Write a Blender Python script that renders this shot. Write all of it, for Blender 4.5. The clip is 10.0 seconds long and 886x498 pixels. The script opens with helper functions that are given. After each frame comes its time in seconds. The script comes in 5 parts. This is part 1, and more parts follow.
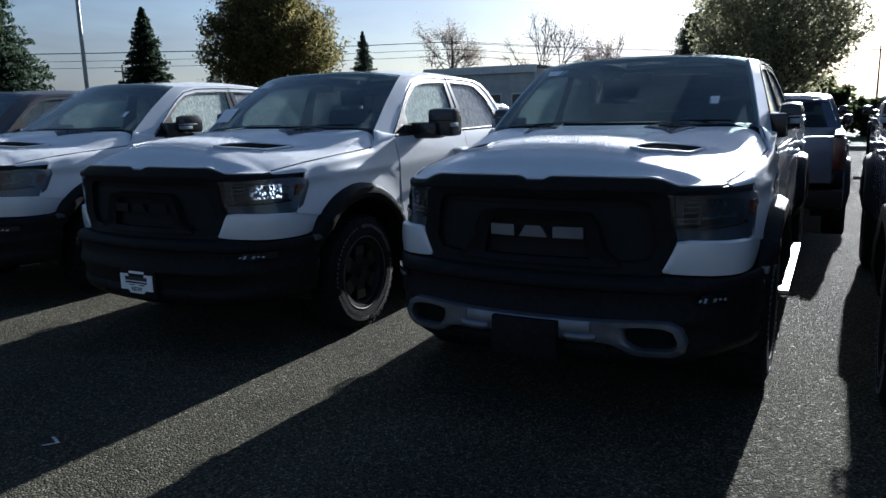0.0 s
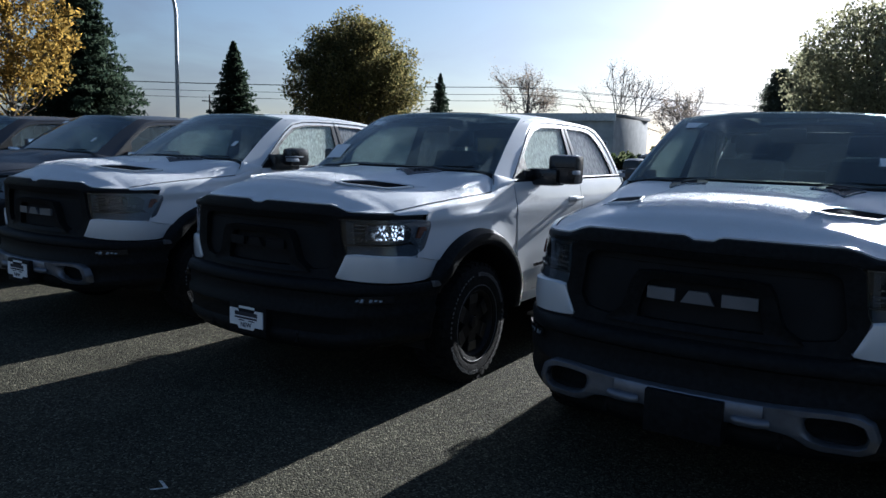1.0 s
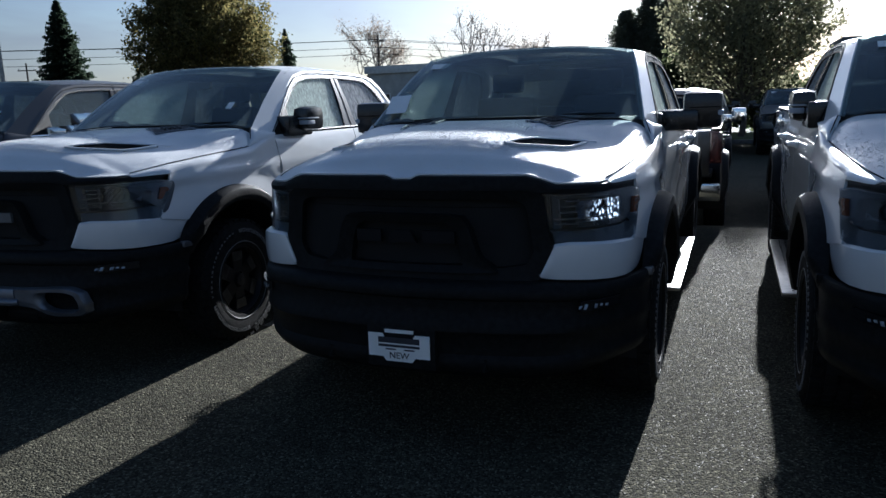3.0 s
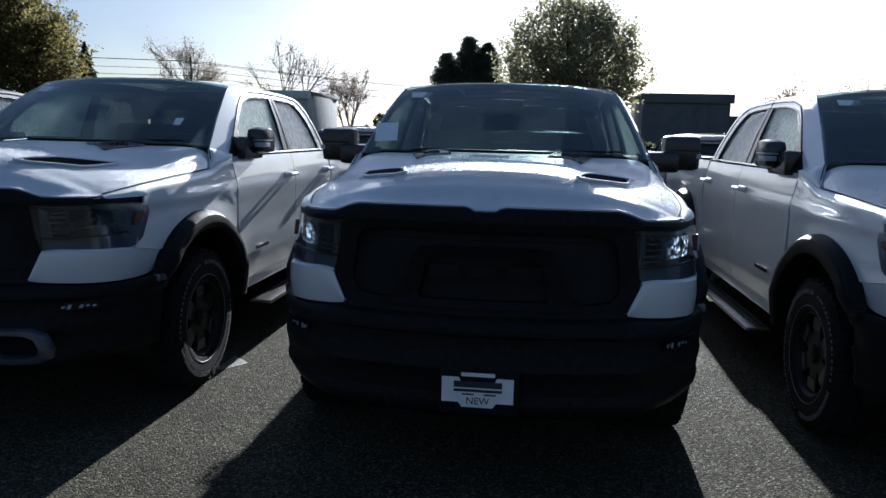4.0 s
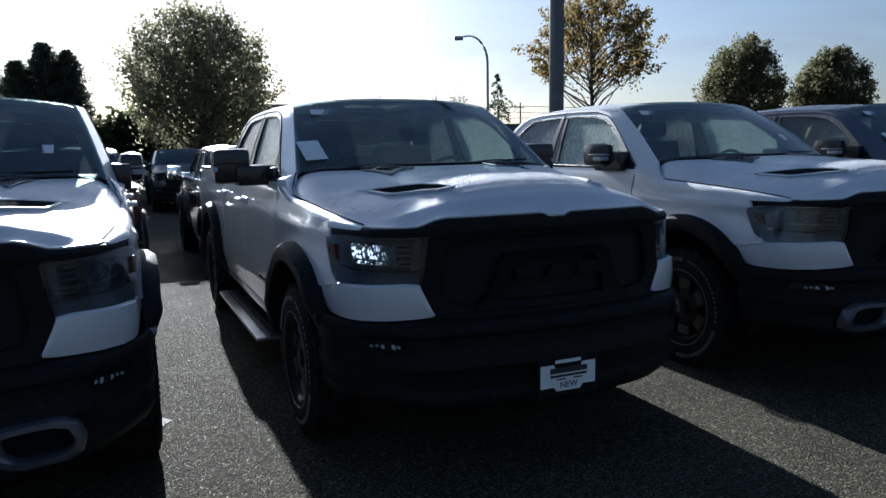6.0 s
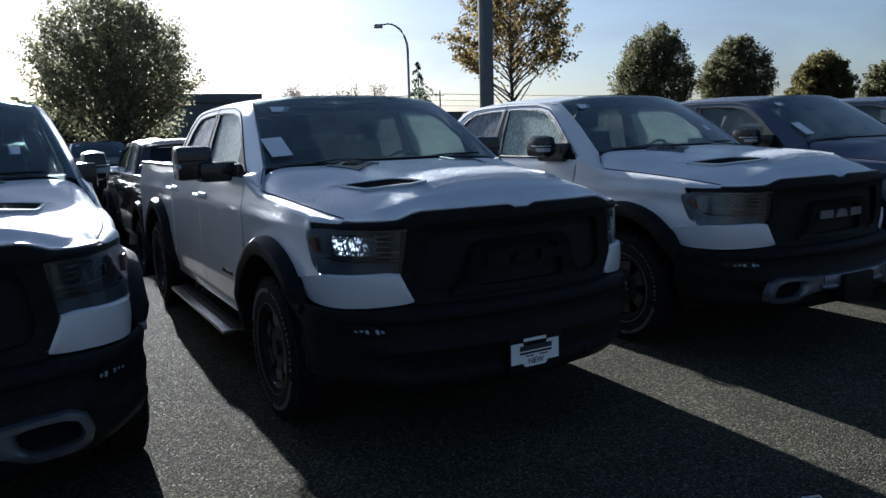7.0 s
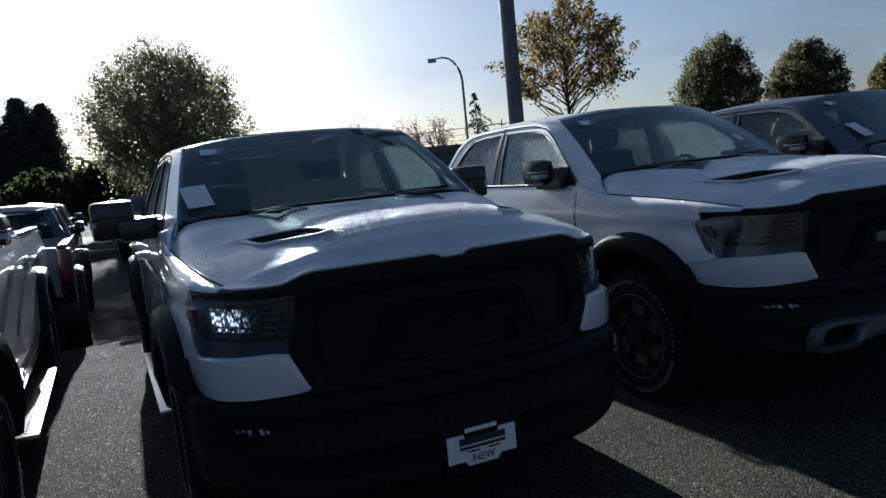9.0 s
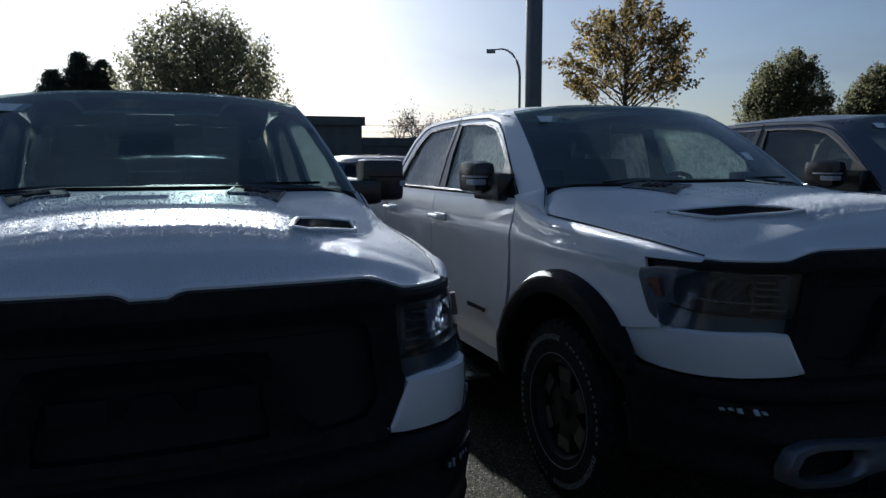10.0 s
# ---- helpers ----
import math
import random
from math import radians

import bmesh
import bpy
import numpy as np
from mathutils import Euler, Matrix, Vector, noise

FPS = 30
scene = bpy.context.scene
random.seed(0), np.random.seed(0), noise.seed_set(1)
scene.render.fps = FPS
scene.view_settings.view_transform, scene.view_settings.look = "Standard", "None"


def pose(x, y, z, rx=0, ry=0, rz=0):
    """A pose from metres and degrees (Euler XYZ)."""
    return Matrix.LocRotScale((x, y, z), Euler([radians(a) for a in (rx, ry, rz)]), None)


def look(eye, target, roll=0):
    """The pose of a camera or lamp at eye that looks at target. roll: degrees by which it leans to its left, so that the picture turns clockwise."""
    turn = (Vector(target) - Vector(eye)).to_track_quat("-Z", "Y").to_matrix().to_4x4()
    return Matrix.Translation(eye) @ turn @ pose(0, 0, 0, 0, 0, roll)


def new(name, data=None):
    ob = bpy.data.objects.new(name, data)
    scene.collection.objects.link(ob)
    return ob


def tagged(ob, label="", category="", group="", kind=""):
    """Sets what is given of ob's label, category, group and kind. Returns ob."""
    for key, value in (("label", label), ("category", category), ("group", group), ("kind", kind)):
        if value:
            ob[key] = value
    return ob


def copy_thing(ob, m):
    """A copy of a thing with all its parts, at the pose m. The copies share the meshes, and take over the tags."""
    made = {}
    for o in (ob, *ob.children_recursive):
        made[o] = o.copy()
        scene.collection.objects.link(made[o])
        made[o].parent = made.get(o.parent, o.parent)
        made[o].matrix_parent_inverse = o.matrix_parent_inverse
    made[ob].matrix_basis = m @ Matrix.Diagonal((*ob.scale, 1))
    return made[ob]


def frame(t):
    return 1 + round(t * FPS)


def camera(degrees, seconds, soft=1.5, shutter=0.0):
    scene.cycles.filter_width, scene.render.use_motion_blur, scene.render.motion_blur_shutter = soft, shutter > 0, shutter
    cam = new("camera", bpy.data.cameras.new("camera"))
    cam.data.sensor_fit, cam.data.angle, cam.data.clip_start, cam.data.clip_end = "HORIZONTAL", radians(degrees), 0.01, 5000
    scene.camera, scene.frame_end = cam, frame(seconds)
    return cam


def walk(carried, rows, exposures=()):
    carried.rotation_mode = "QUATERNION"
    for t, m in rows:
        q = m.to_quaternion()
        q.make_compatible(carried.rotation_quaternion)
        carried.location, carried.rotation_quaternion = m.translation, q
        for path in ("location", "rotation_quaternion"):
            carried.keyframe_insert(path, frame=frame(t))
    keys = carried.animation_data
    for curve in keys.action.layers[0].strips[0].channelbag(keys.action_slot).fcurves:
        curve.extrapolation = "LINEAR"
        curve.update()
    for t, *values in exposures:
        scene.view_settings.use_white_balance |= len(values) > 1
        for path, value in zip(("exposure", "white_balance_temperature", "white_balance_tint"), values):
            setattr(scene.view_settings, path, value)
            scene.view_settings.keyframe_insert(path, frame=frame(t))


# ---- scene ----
cam = camera(62.0, 10.0)
PATH = [
    (0, (3.993, -3.384, 1.591), (3.072, -1.65, 1.211), -1.4),
    (0.5, (3.867, -3.41, 1.611), (2.848, -1.722, 1.275), -1.7),
    (1, (3.504, -3.316, 1.602), (2.428, -1.652, 1.331), 1.6),
    (1.5, (3.08, -3.117, 1.589), (2.081, -1.415, 1.262), -2.6),
    (2, (2.531, -3.04, 1.554), (1.541, -1.335, 1.22), 0.5),
    (2.5, (1.957, -2.978, 1.53), (1.264, -1.127, 1.219), -0.3),
    (2.7, (1.712, -2.98, 1.557), (0.949, -1.172, 1.174), -1.9),
    (3.8, (0.413, -3.066, 1.552), (0.057, -1.129, 1.204), 0.3),
    (4, (0.186, -3.077, 1.54), (-0.046, -1.114, 1.236), 1.4),
    (4.5, (-0.381, -3.112, 1.569), (-0.22, -1.134, 1.315), 0.8),
    (5, (-0.965, -3.041, 1.57), (-0.702, -1.077, 1.296), -0.0),
    (5.5, (-1.46, -3.003, 1.577), (-0.809, -1.143, 1.232), -1.2),
    (5.7, (-1.641, -2.937, 1.548), (-0.911, -1.095, 1.279), -1.2),
    (6.8, (-2.184, -3.063, 1.616), (-1.224, -1.338, 1.295), -1.8),
    (7, (-2.204, -3.07, 1.613), (-1.216, -1.359, 1.302), -1.7),
    (7.5, (-2.205, -3.071, 1.612), (-1.229, -1.356, 1.291), -1.3),
    (8, (-2.154, -3.05, 1.61), (-1.148, -1.345, 1.326), -2.4),
    (8.5, (-1.789, -2.893, 1.608), (-1.014, -1.069, 1.338), -7.8),
    (9, (-1.213, -2.642, 1.576), (-0.39, -0.832, 1.359), -5.7),
    (9.5, (-0.594, -2.322, 1.582), (0.252, -0.523, 1.369), -3.2),
    (10, (0.046, -1.901, 1.558), (0.746, -0.043, 1.324), -0.1),
]
walk(cam, [(t, look(eye, target, roll)) for t, eye, target, roll in PATH], [(0, 1.36, 5230, 10), (4.5, 1.26, 5230, 10), (7.5, 1.3, 5230, 10), (9, 0.82, 5230, 10), (10, 0.68, 5230, 10)])

# ---- light: low autumn sun behind the row of trucks ----
SUN_AZ, SUN_EL = 2.8, 17.6
HAZE_BASE, HAZE_BROAD, HAZE_NEAR = 0.16, (3.5, 1.15), (40.0, 3.0)
world = bpy.data.worlds.new("sky")
scene.world = world
world.use_nodes = True
wt = world.node_tree
sky = wt.nodes.new("ShaderNodeTexSky")
sky.sky_type, sky.sun_disc = "NISHITA", False
sky.sun_elevation, sky.sun_rotation = radians(SUN_EL), radians(SUN_AZ)
sky.air_density, sky.dust_density, sky.ozone_density = 1.0, 0.9, 1.3
# thin haze and wisps of cloud, brightest towards the sun
wco = wt.nodes.new("ShaderNodeTexCoord")
wmap = wt.nodes.new("ShaderNodeMapping")
wmap.inputs["Scale"].default_value = (1.0, 0.6, 2.6)
wno = wt.nodes.new("ShaderNodeTexNoise")
wno.inputs["Scale"].default_value, wno.inputs["Detail"].default_value, wno.inputs["Distortion"].default_value = 4.2, 7, 0.6
wra = wt.nodes.new("ShaderNodeMapRange")
wra.inputs[1].default_value, wra.inputs[2].default_value, wra.inputs[3].default_value, wra.inputs[4].default_value = 0.44, 0.72, 0.24, 0.62
wdot = wt.nodes.new("ShaderNodeVectorMath")
wdot.operation = "DOT_PRODUCT"
wdot.inputs[1].default_value = (math.sin(radians(SUN_AZ)) * math.cos(radians(SUN_EL)), math.cos(radians(SUN_AZ)) * math.cos(radians(SUN_EL)), math.sin(radians(SUN_EL)))
wmax, wbroad, wnear, wsum = [wt.nodes.new("ShaderNodeMath") for _ in range(4)]
wmax.operation, wbroad.operation, wnear.operation, wsum.operation = "MAXIMUM", "POWER", "POWER", "MULTIPLY_ADD"
wmax.inputs[1].default_value, wbroad.inputs[1].default_value, wnear.inputs[1].default_value = 0.0, HAZE_BROAD[0], HAZE_NEAR[0]
wbase = wt.nodes.new("ShaderNodeMath")
wbase.operation = "MULTIPLY_ADD"
wbase.inputs[1].default_value, wbase.inputs[2].default_value = HAZE_BROAD[1], HAZE_BASE
wsum.inputs[1].default_value = HAZE_NEAR[1]
# the haze is thickest along the horizon and thins overhead
wsep, wthin, wfac = [wt.nodes.new("ShaderNode" + k) for k in ("SeparateXYZ", "MapRange", "Math")]
wthin.inputs[1].default_value, wthin.inputs[2].default_value, wthin.inputs[3].default_value, wthin.inputs[4].default_value = 0.0, 0.65, 1.35, 0.2
wfac.operation = "MULTIPLY"
wsc = wt.nodes.new("ShaderNodeMix")
wsc.data_type = "RGBA"
whue = wt.nodes.new("ShaderNodeMix")
whue.data_type, whue.blend_type, whue.inputs[0].default_value = "RGBA", "MULTIPLY", 1.0
whue.inputs[6].default_value = (7.4, 7.2, 8.1, 1)
for o_, i_ in (
    (wco.outputs["Generated"], wmap.inputs[0]), (wmap.outputs[0], wno.inputs["Vector"]), (wno.outputs["Fac"], wra.inputs[0]),
    (wco.outputs["Generated"], wdot.inputs[0]), (wdot.outputs["Value"], wmax.inputs[0]), (wmax.outputs[0], wbroad.inputs[0]), (wmax.outputs[0], wnear.inputs[0]),
    (wbroad.outputs[0], wbase.inputs[0]), (wnear.outputs[0], wsum.inputs[0]), (wbase.outputs[0], wsum.inputs[2]), (wsum.outputs[0], whue.inputs[7]),
    (wco.outputs["Generated"], wsep.inputs[0]), (wsep.outputs[2], wthin.inputs[0]), (wthin.outputs[0], wfac.inputs[0]), (wra.outputs[0], wfac.inputs[1]),
    (wfac.outputs[0], wsc.inputs[0]), (sky.outputs[0], wsc.inputs[6]), (whue.outputs[2], wsc.inputs[7]), (wsc.outputs[2], wt.nodes["Background"].inputs[0]),
):
    wt.links.new(o_, i_)
wt.nodes["Background"].inputs[1].default_value = 0.041
sun = new("sun", bpy.data.lights.new("sun", "SUN"))
sun.data.energy, sun.data.angle, sun.data.color = 5.4, radians(0.6), (1.0, 0.90, 0.76)
a, e = radians(SUN_AZ), radians(SUN_EL)
sun.matrix_world = look((0, 0, 30), (-30 * math.sin(a) * math.cos(e), -30 * math.cos(a) * math.cos(e), 30 - 30 * math.sin(e)))


# ---- materials ----
def material(name, colour, rough=0.5, metal=0.0, noise_scale=0.0, amount=0.15, bump=0.0, bump_scale=200.0, coat=0.0, spec=0.5, random_tint=0.0, mix_colour=None, stain_scale=None):
    m = bpy.data.materials.new(name)
    m.use_nodes = True
    t = m.node_tree
    b = t.nodes["Principled BSDF"]
    b.inputs["Base Color"].default_value = (*colour, 1)
    b.inputs["Roughness"].default_value, b.inputs["Metallic"].default_value = rough, metal
    b.inputs["Coat Weight"].default_value, b.inputs["Coat Roughness"].default_value = coat, 0.04
    b.inputs["Specular IOR Level"].default_value = spec
    co = t.nodes.new("ShaderNodeTexCoord")
    if noise_scale:
        n = t.nodes.new("ShaderNodeTexNoise")
        n.inputs["Scale"].default_value, n.inputs["Detail"].default_value = noise_scale, 6
        t.links.new(co.outputs["Object"], n.inputs["Vector"])
        r = t.nodes.new("ShaderNodeValToRGB")
        lo = mix_colour or tuple(c * (1 - 2 * amount) for c in colour)
        hi = tuple(min(1, c * (1 + amount)) for c in colour)
        r.color_ramp.elements[0].position, r.color_ramp.elements[1].position = 0.32, 0.68
        r.color_ramp.elements[0].color, r.color_ramp.elements[1].color = (*lo, 1), (*hi, 1)
        t.links.new(n.outputs["Fac"], r.inputs[0])
        out = r.outputs[0]
        if stain_scale:
            n2 = t.nodes.new("ShaderNodeTexNoise")
            n2.inputs["Scale"].default_value, n2.inputs["Detail"].default_value = stain_scale, 4
            t.links.new(co.outputs["Object"], n2.inputs["Vector"])
            mx = t.nodes.new("ShaderNodeMix")
            mx.data_type, mx.blend_type = "RGBA", "MULTIPLY"
            mx.inputs[0].default_value = 0.5
            t.links.new(out, mx.inputs[6])
            t.links.new(n2.outputs["Fac"], mx.inputs[7])
            out = mx.outputs[2]
        if random_tint:
            oi = t.nodes.new("ShaderNodeNewGeometry")
            hs = t.nodes.new("ShaderNodeHueSaturation")
            mr = t.nodes.new("ShaderNodeMapRange")
            mr.inputs[3].default_value, mr.inputs[4].default_value = 1 - random_tint, 1 + random_tint
            t.links.new(oi.outputs["Random Per Island"], mr.inputs[0])
            t.links.new(mr.outputs[0], hs.inputs["Value"])
            t.links.new(out, hs.inputs["Color"])
            out = hs.outputs[0]
        t.links.new(out, b.inputs["Base Color"])
    if bump:
        n = t.nodes.new("ShaderNodeTexNoise")
        n.inputs["Scale"].default_value, n.inputs["Detail"].default_value = bump_scale, 4
        t.links.new(co.outputs["Object"], n.inputs["Vector"])
        bm_ = t.nodes.new("ShaderNodeBump")
        bm_.inputs["Strength"].default_value, bm_.inputs["Distance"].default_value = bump, 0.01
        t.links.new(n.outputs["Fac"], bm_.inputs["Height"])
        t.links.new(bm_.outputs[0], b.inputs["Normal"])
    return m


def dewy_paint(name, colour):
    """Car paint under clear coat, with dew beads and faint dust."""
    m = material(name, colour, 0.28, 0.0, 3.0, 0.03, coat=1.0, spec=0.5)
    t = m.node_tree
    b = t.nodes["Principled BSDF"]
    co = t.nodes.new("ShaderNodeTexCoord")
    v = t.nodes.new("ShaderNodeTexVoronoi")
    v.inputs["Scale"].default_value = 155
    v.inputs["Randomness"].default_value = 1.0
    n = t.nodes.new("ShaderNodeTexNoise")
    n.inputs["Scale"].default_value = 2.3
    t.links.new(co.outputs["Object"], v.inputs["Vector"])
    t.links.new(co.outputs["Object"], n.inputs["Vector"])
    r = t.nodes.new("ShaderNodeValToRGB")
    r.color_ramp.elements[0].position, r.color_ramp.elements[0].color = 0.10, (1, 1, 1, 1)
    r.color_ramp.elements[1].position, r.color_ramp.elements[1].color = 0.42, (0, 0, 0, 1)
    t.links.new(v.outputs["Distance"], r.inputs[0])
    geo = t.nodes.new("ShaderNodeNewGeometry")
    sep = t.nodes.new("ShaderNodeSeparateXYZ")
    t.links.new(geo.outputs["Normal"], sep.inputs[0])
    up = t.nodes.new("ShaderNodeMapRange")
    up.inputs[1].default_value, up.inputs[2].default_value = 0.55, 0.95
    t.links.new(sep.outputs[2], up.inputs[0])
    mu = t.nodes.new("ShaderNodeMath")
    mu.operation = "MULTIPLY"
    t.links.new(up.outputs[0], mu.inputs[0])
    t.links.new(n.outputs["Fac"], mu.inputs[1])
    bm_ = t.nodes.new("ShaderNodeBump")
    bm_.inputs["Distance"].default_value = 0.008
    t.links.new(mu.outputs[0], bm_.inputs["Strength"])
    t.links.new(r.outputs[0], bm_.inputs["Height"])
    t.links.new(bm_.outputs[0], b.inputs["Normal"])
    t.links.new(bm_.outputs[0], b.inputs["Coat Normal"])
    # the beads' own faint tone
    old = b.inputs["Base Color"].links[0].from_socket
    tone = t.nodes.new("ShaderNodeMix")
    tone.data_type, tone.blend_type = "RGBA", "MULTIPLY"
    tone.inputs[7].default_value = (0.80, 0.81, 0.83, 1)
    wet = t.nodes.new("ShaderNodeMath")
    wet.operation = "MULTIPLY"
    t.links.new(mu.outputs[0], wet.inputs[0])
    t.links.new(r.outputs[0], wet.inputs[1])
    t.links.new(wet.outputs[0], tone.inputs[0])
    t.links.new(old, tone.inputs[6])
    t.links.new(tone.outputs[2], b.inputs["Base Color"])
    # dew dulls the gloss of upward faces
    for inp, lo, hi in (("Coat Weight", 1.0, 0.4), ("Roughness", 0.28, 0.5), ("Coat Roughness", 0.03, 0.2)):
        mr = t.nodes.new("ShaderNodeMapRange")
        mr.inputs[3].default_value, mr.inputs[4].default_value = lo, hi
        t.links.new(up.outputs[0], mr.inputs[0])
        t.links.new(mr.outputs[0], b.inputs[inp])
    return m


def glass(name, tint, dew=0.0, gloss_rough=0.02, dew_scale=60.0, dew_colour=(0.75, 0.8, 0.85), diffuse=0.25, mottle=1.0, beads=0.0):
    """A tinted pane: clear, mirror-like at a slant, with dew that scatters light."""
    m = bpy.data.materials.new(name)
    m.use_nodes = True
    t = m.node_tree
    t.nodes.clear()
    out = t.nodes.new("ShaderNodeOutputMaterial")
    tr = t.nodes.new("ShaderNodeBsdfTransparent")
    tr.inputs[0].default_value = (*tint, 1)
    gl = t.nodes.new("ShaderNodeBsdfGlossy")
    gl.inputs["Roughness"].default_value = gloss_rough
    fr = t.nodes.new("ShaderNodeLayerWeight")
    fr.inputs[0].default_value = 0.5
    pw = t.nodes.new("ShaderNodeMath")
    pw.operation, pw.inputs[1].default_value = "POWER", 4.0
    t.links.new(fr.outputs["Facing"], pw.inputs[0])
    sc = t.nodes.new("ShaderNodeMapRange")
    sc.inputs[3].default_value, sc.inputs[4].default_value = 0.05, 0.85
    t.links.new(pw.outputs[0], sc.inputs[0])
    mx = t.nodes.new("ShaderNodeMixShader")
    t.links.new(sc.outputs[0], mx.inputs[0])
    t.links.new(tr.outputs[0], mx.inputs[1])
    t.links.new(gl.outputs[0], mx.inputs[2])
    last = mx
    if dew:
        tl = t.nodes.new("ShaderNodeBsdfTranslucent")
        tl.inputs[0].default_value = (*dew_colour, 1)
        df = t.nodes.new("ShaderNodeBsdfDiffuse")
        df.inputs[0].default_value = (*dew_colour, 1)
        m2 = t.nodes.new("ShaderNodeMixShader")
        m2.inputs[0].default_value = diffuse
        t.links.new(tl.outputs[0], m2.inputs[1])
        t.links.new(df.outputs[0], m2.inputs[2])
        co = t.nodes.new("ShaderNodeTexCoord")
        mp = t.nodes.new("ShaderNodeMapping")
        mp.inputs["Scale"].default_value = (1, 1, 0.35)
        n = t.nodes.new("ShaderNodeTexNoise")
        n.inputs["Scale"].default_value, n.inputs["Detail"].default_value = dew_scale, 5
        t.links.new(co.outputs["Object"], mp.inputs[0])
        t.links.new(mp.outputs[0], n.inputs["Vector"])
        if beads:
            v = t.nodes.new("ShaderNodeTexVoronoi")
            v.inputs["Scale"].default_value = 130
            t.links.new(co.outputs["Object"], v.inputs["Vector"])
            bp = t.nodes.new("ShaderNodeBump")
            bp.inputs["Strength"].default_value, bp.inputs["Distance"].default_value = beads, 0.006
            bp.invert = True
            t.links.new(v.outputs["Distance"], bp.inputs["Height"])
            t.links.new(bp.outputs[0], tl.inputs["Normal"])
            t.links.new(bp.outputs[0], df.inputs["Normal"])
        mr = t.nodes.new("ShaderNodeMapRange")
        mr.inputs[1].default_value, mr.inputs[2].default_value = 0.3, 0.7
        mr.inputs[3].default_value, mr.inputs[4].default_value = dew * (1 - 0.6 * mottle), min(1, dew * (1 + 0.5 * mottle))
        t.links.new(n.outputs["Fac"], mr.inputs[0])
        m3 = t.nodes.new("ShaderNodeMixShader")
        t.links.new(mr.outputs[0], m3.inputs[0])
        t.links.new(mx.outputs[0], m3.inputs[1])
        t.links.new(m2.outputs[0], m3.inputs[2])
        last = m3
    t.links.new(last.outputs[0], out.inputs[0])
    return m


M_WHITE = dewy_paint("white_paint", (0.66, 0.67, 0.675))
M_NAVY = dewy_paint("dark_blue_paint", (0.030, 0.042, 0.075))
M_BLACKPAINT = dewy_paint("black_paint", (0.012, 0.012, 0.014))
M_GREYPAINT = dewy_paint("grey_paint", (0.09, 0.095, 0.10))
M_SILVERPAINT = dewy_paint("silver_paint", (0.45, 0.46, 0.47))
M_PLASTIC = material("black_plastic", (0.0125, 0.013, 0.0135), 0.5, 0, 40, 0.2, 0.2, 900, spec=0.08)
M_DECAL = material("textured_decal", (0.020, 0.020, 0.022), 0.6, 0, 70, 0.5, 0.8, 70, spec=0.3)
M_GLOSSBLACK = material("gloss_black", (0.012, 0.012, 0.013), 0.22, 0, 8, 0.2, spec=0.5)
M_MESH = material("grille_mesh", (0.009, 0.009, 0.009), 0.85, 0, 20, 0.2, spec=0.05)
M_VOID = material("deep_black", (0.006, 0.006, 0.006), 0.9, 0, 6, 0.3)
M_SILVER = material("satin_silver", (0.17, 0.18, 0.205), 0.38, 0.6, 12, 0.12, 0.08, 300)
M_CHROME = material("chrome", (0.86, 0.87, 0.88), 0.12, 1.0, 5, 0.04)
M_DARKCHROME = material("dark_chrome", (0.22, 0.23, 0.25), 0.25, 0.8, 30, 0.2)
M_BRIGHT = material("machined_alloy", (0.40, 0.39, 0.365), 0.3, 1.0, 14, 0.12)
M_RIM = material("black_alloy", (0.009, 0.009, 0.010), 0.5, 0.0, 10, 0.2, spec=0.25)
M_SPOKE = material("dark_spoke", (0.085, 0.083, 0.08), 0.38, 0.7, 10, 0.2)
M_TYRE = material("tyre_rubber", (0.015, 0.015, 0.015), 0.85, 0, 25, 0.25, 0.3, 300, spec=0.12)
M_WHITELETTER = material("white_rubber", (0.16, 0.16, 0.157), 0.7, 0, 30, 0.1)
M_LETTER = material("letter_silver", (0.15, 0.155, 0.165), 0.4, 0.2, 8, 0.08)
M_LETTERDARK = material("letter_dark", (0.008, 0.008, 0.009), 0.6, 0, 8, 0.1, spec=0.15)
M_FOG = material("lamp_reflector", (0.32, 0.33, 0.35), 0.25, 0.35, 60, 0.3)
M_AMBER = material("amber_lens", (0.10, 0.030, 0.010), 0.25, 0, 60, 0.15, spec=0.6)
M_RED = material("red_lens", (0.028, 0.005, 0.005), 0.25, 0, 60, 0.15, spec=0.6)
M_LAMPBODY = material("lamp_housing", (0.022, 0.024, 0.027), 0.35, 0.3, 10, 0.15)
M_SMOKE = material("smoked_reflector", (0.05, 0.053, 0.058), 0.3, 0.6, 30, 0.2)
M_DRL = material("lamp_strip", (0.08, 0.092, 0.108), 0.35, 0.1, 10, 0.08)
M_INDICATOR = material("indicator_lens", (0.34, 0.37, 0.42), 0.35, 0.1, 10, 0.08)
M_SEAT = material("seat_cloth", (0.018, 0.018, 0.020), 0.85, 0, 30, 0.2, 0.2, 300)
M_DASH = material("dashboard", (0.012, 0.012, 0.013), 0.7, 0, 20, 0.2)
M_PAPER = material("paper", (0.82, 0.82, 0.80), 0.8, 0, 6, 0.03)
M_INK = material("ink", (0.03, 0.03, 0.04), 0.7, 0, 10, 0.1)
M_LENS = glass("lamp_lens", (0.80, 0.83, 0.86), 0.02, 0.03, 10, diffuse=0.5)
M_SCREEN = glass("windscreen_glass", (0.60, 0.67, 0.66), 0.15, 0.03, 4, (0.33, 0.40, 0.45), diffuse=0.6, mottle=0.5)
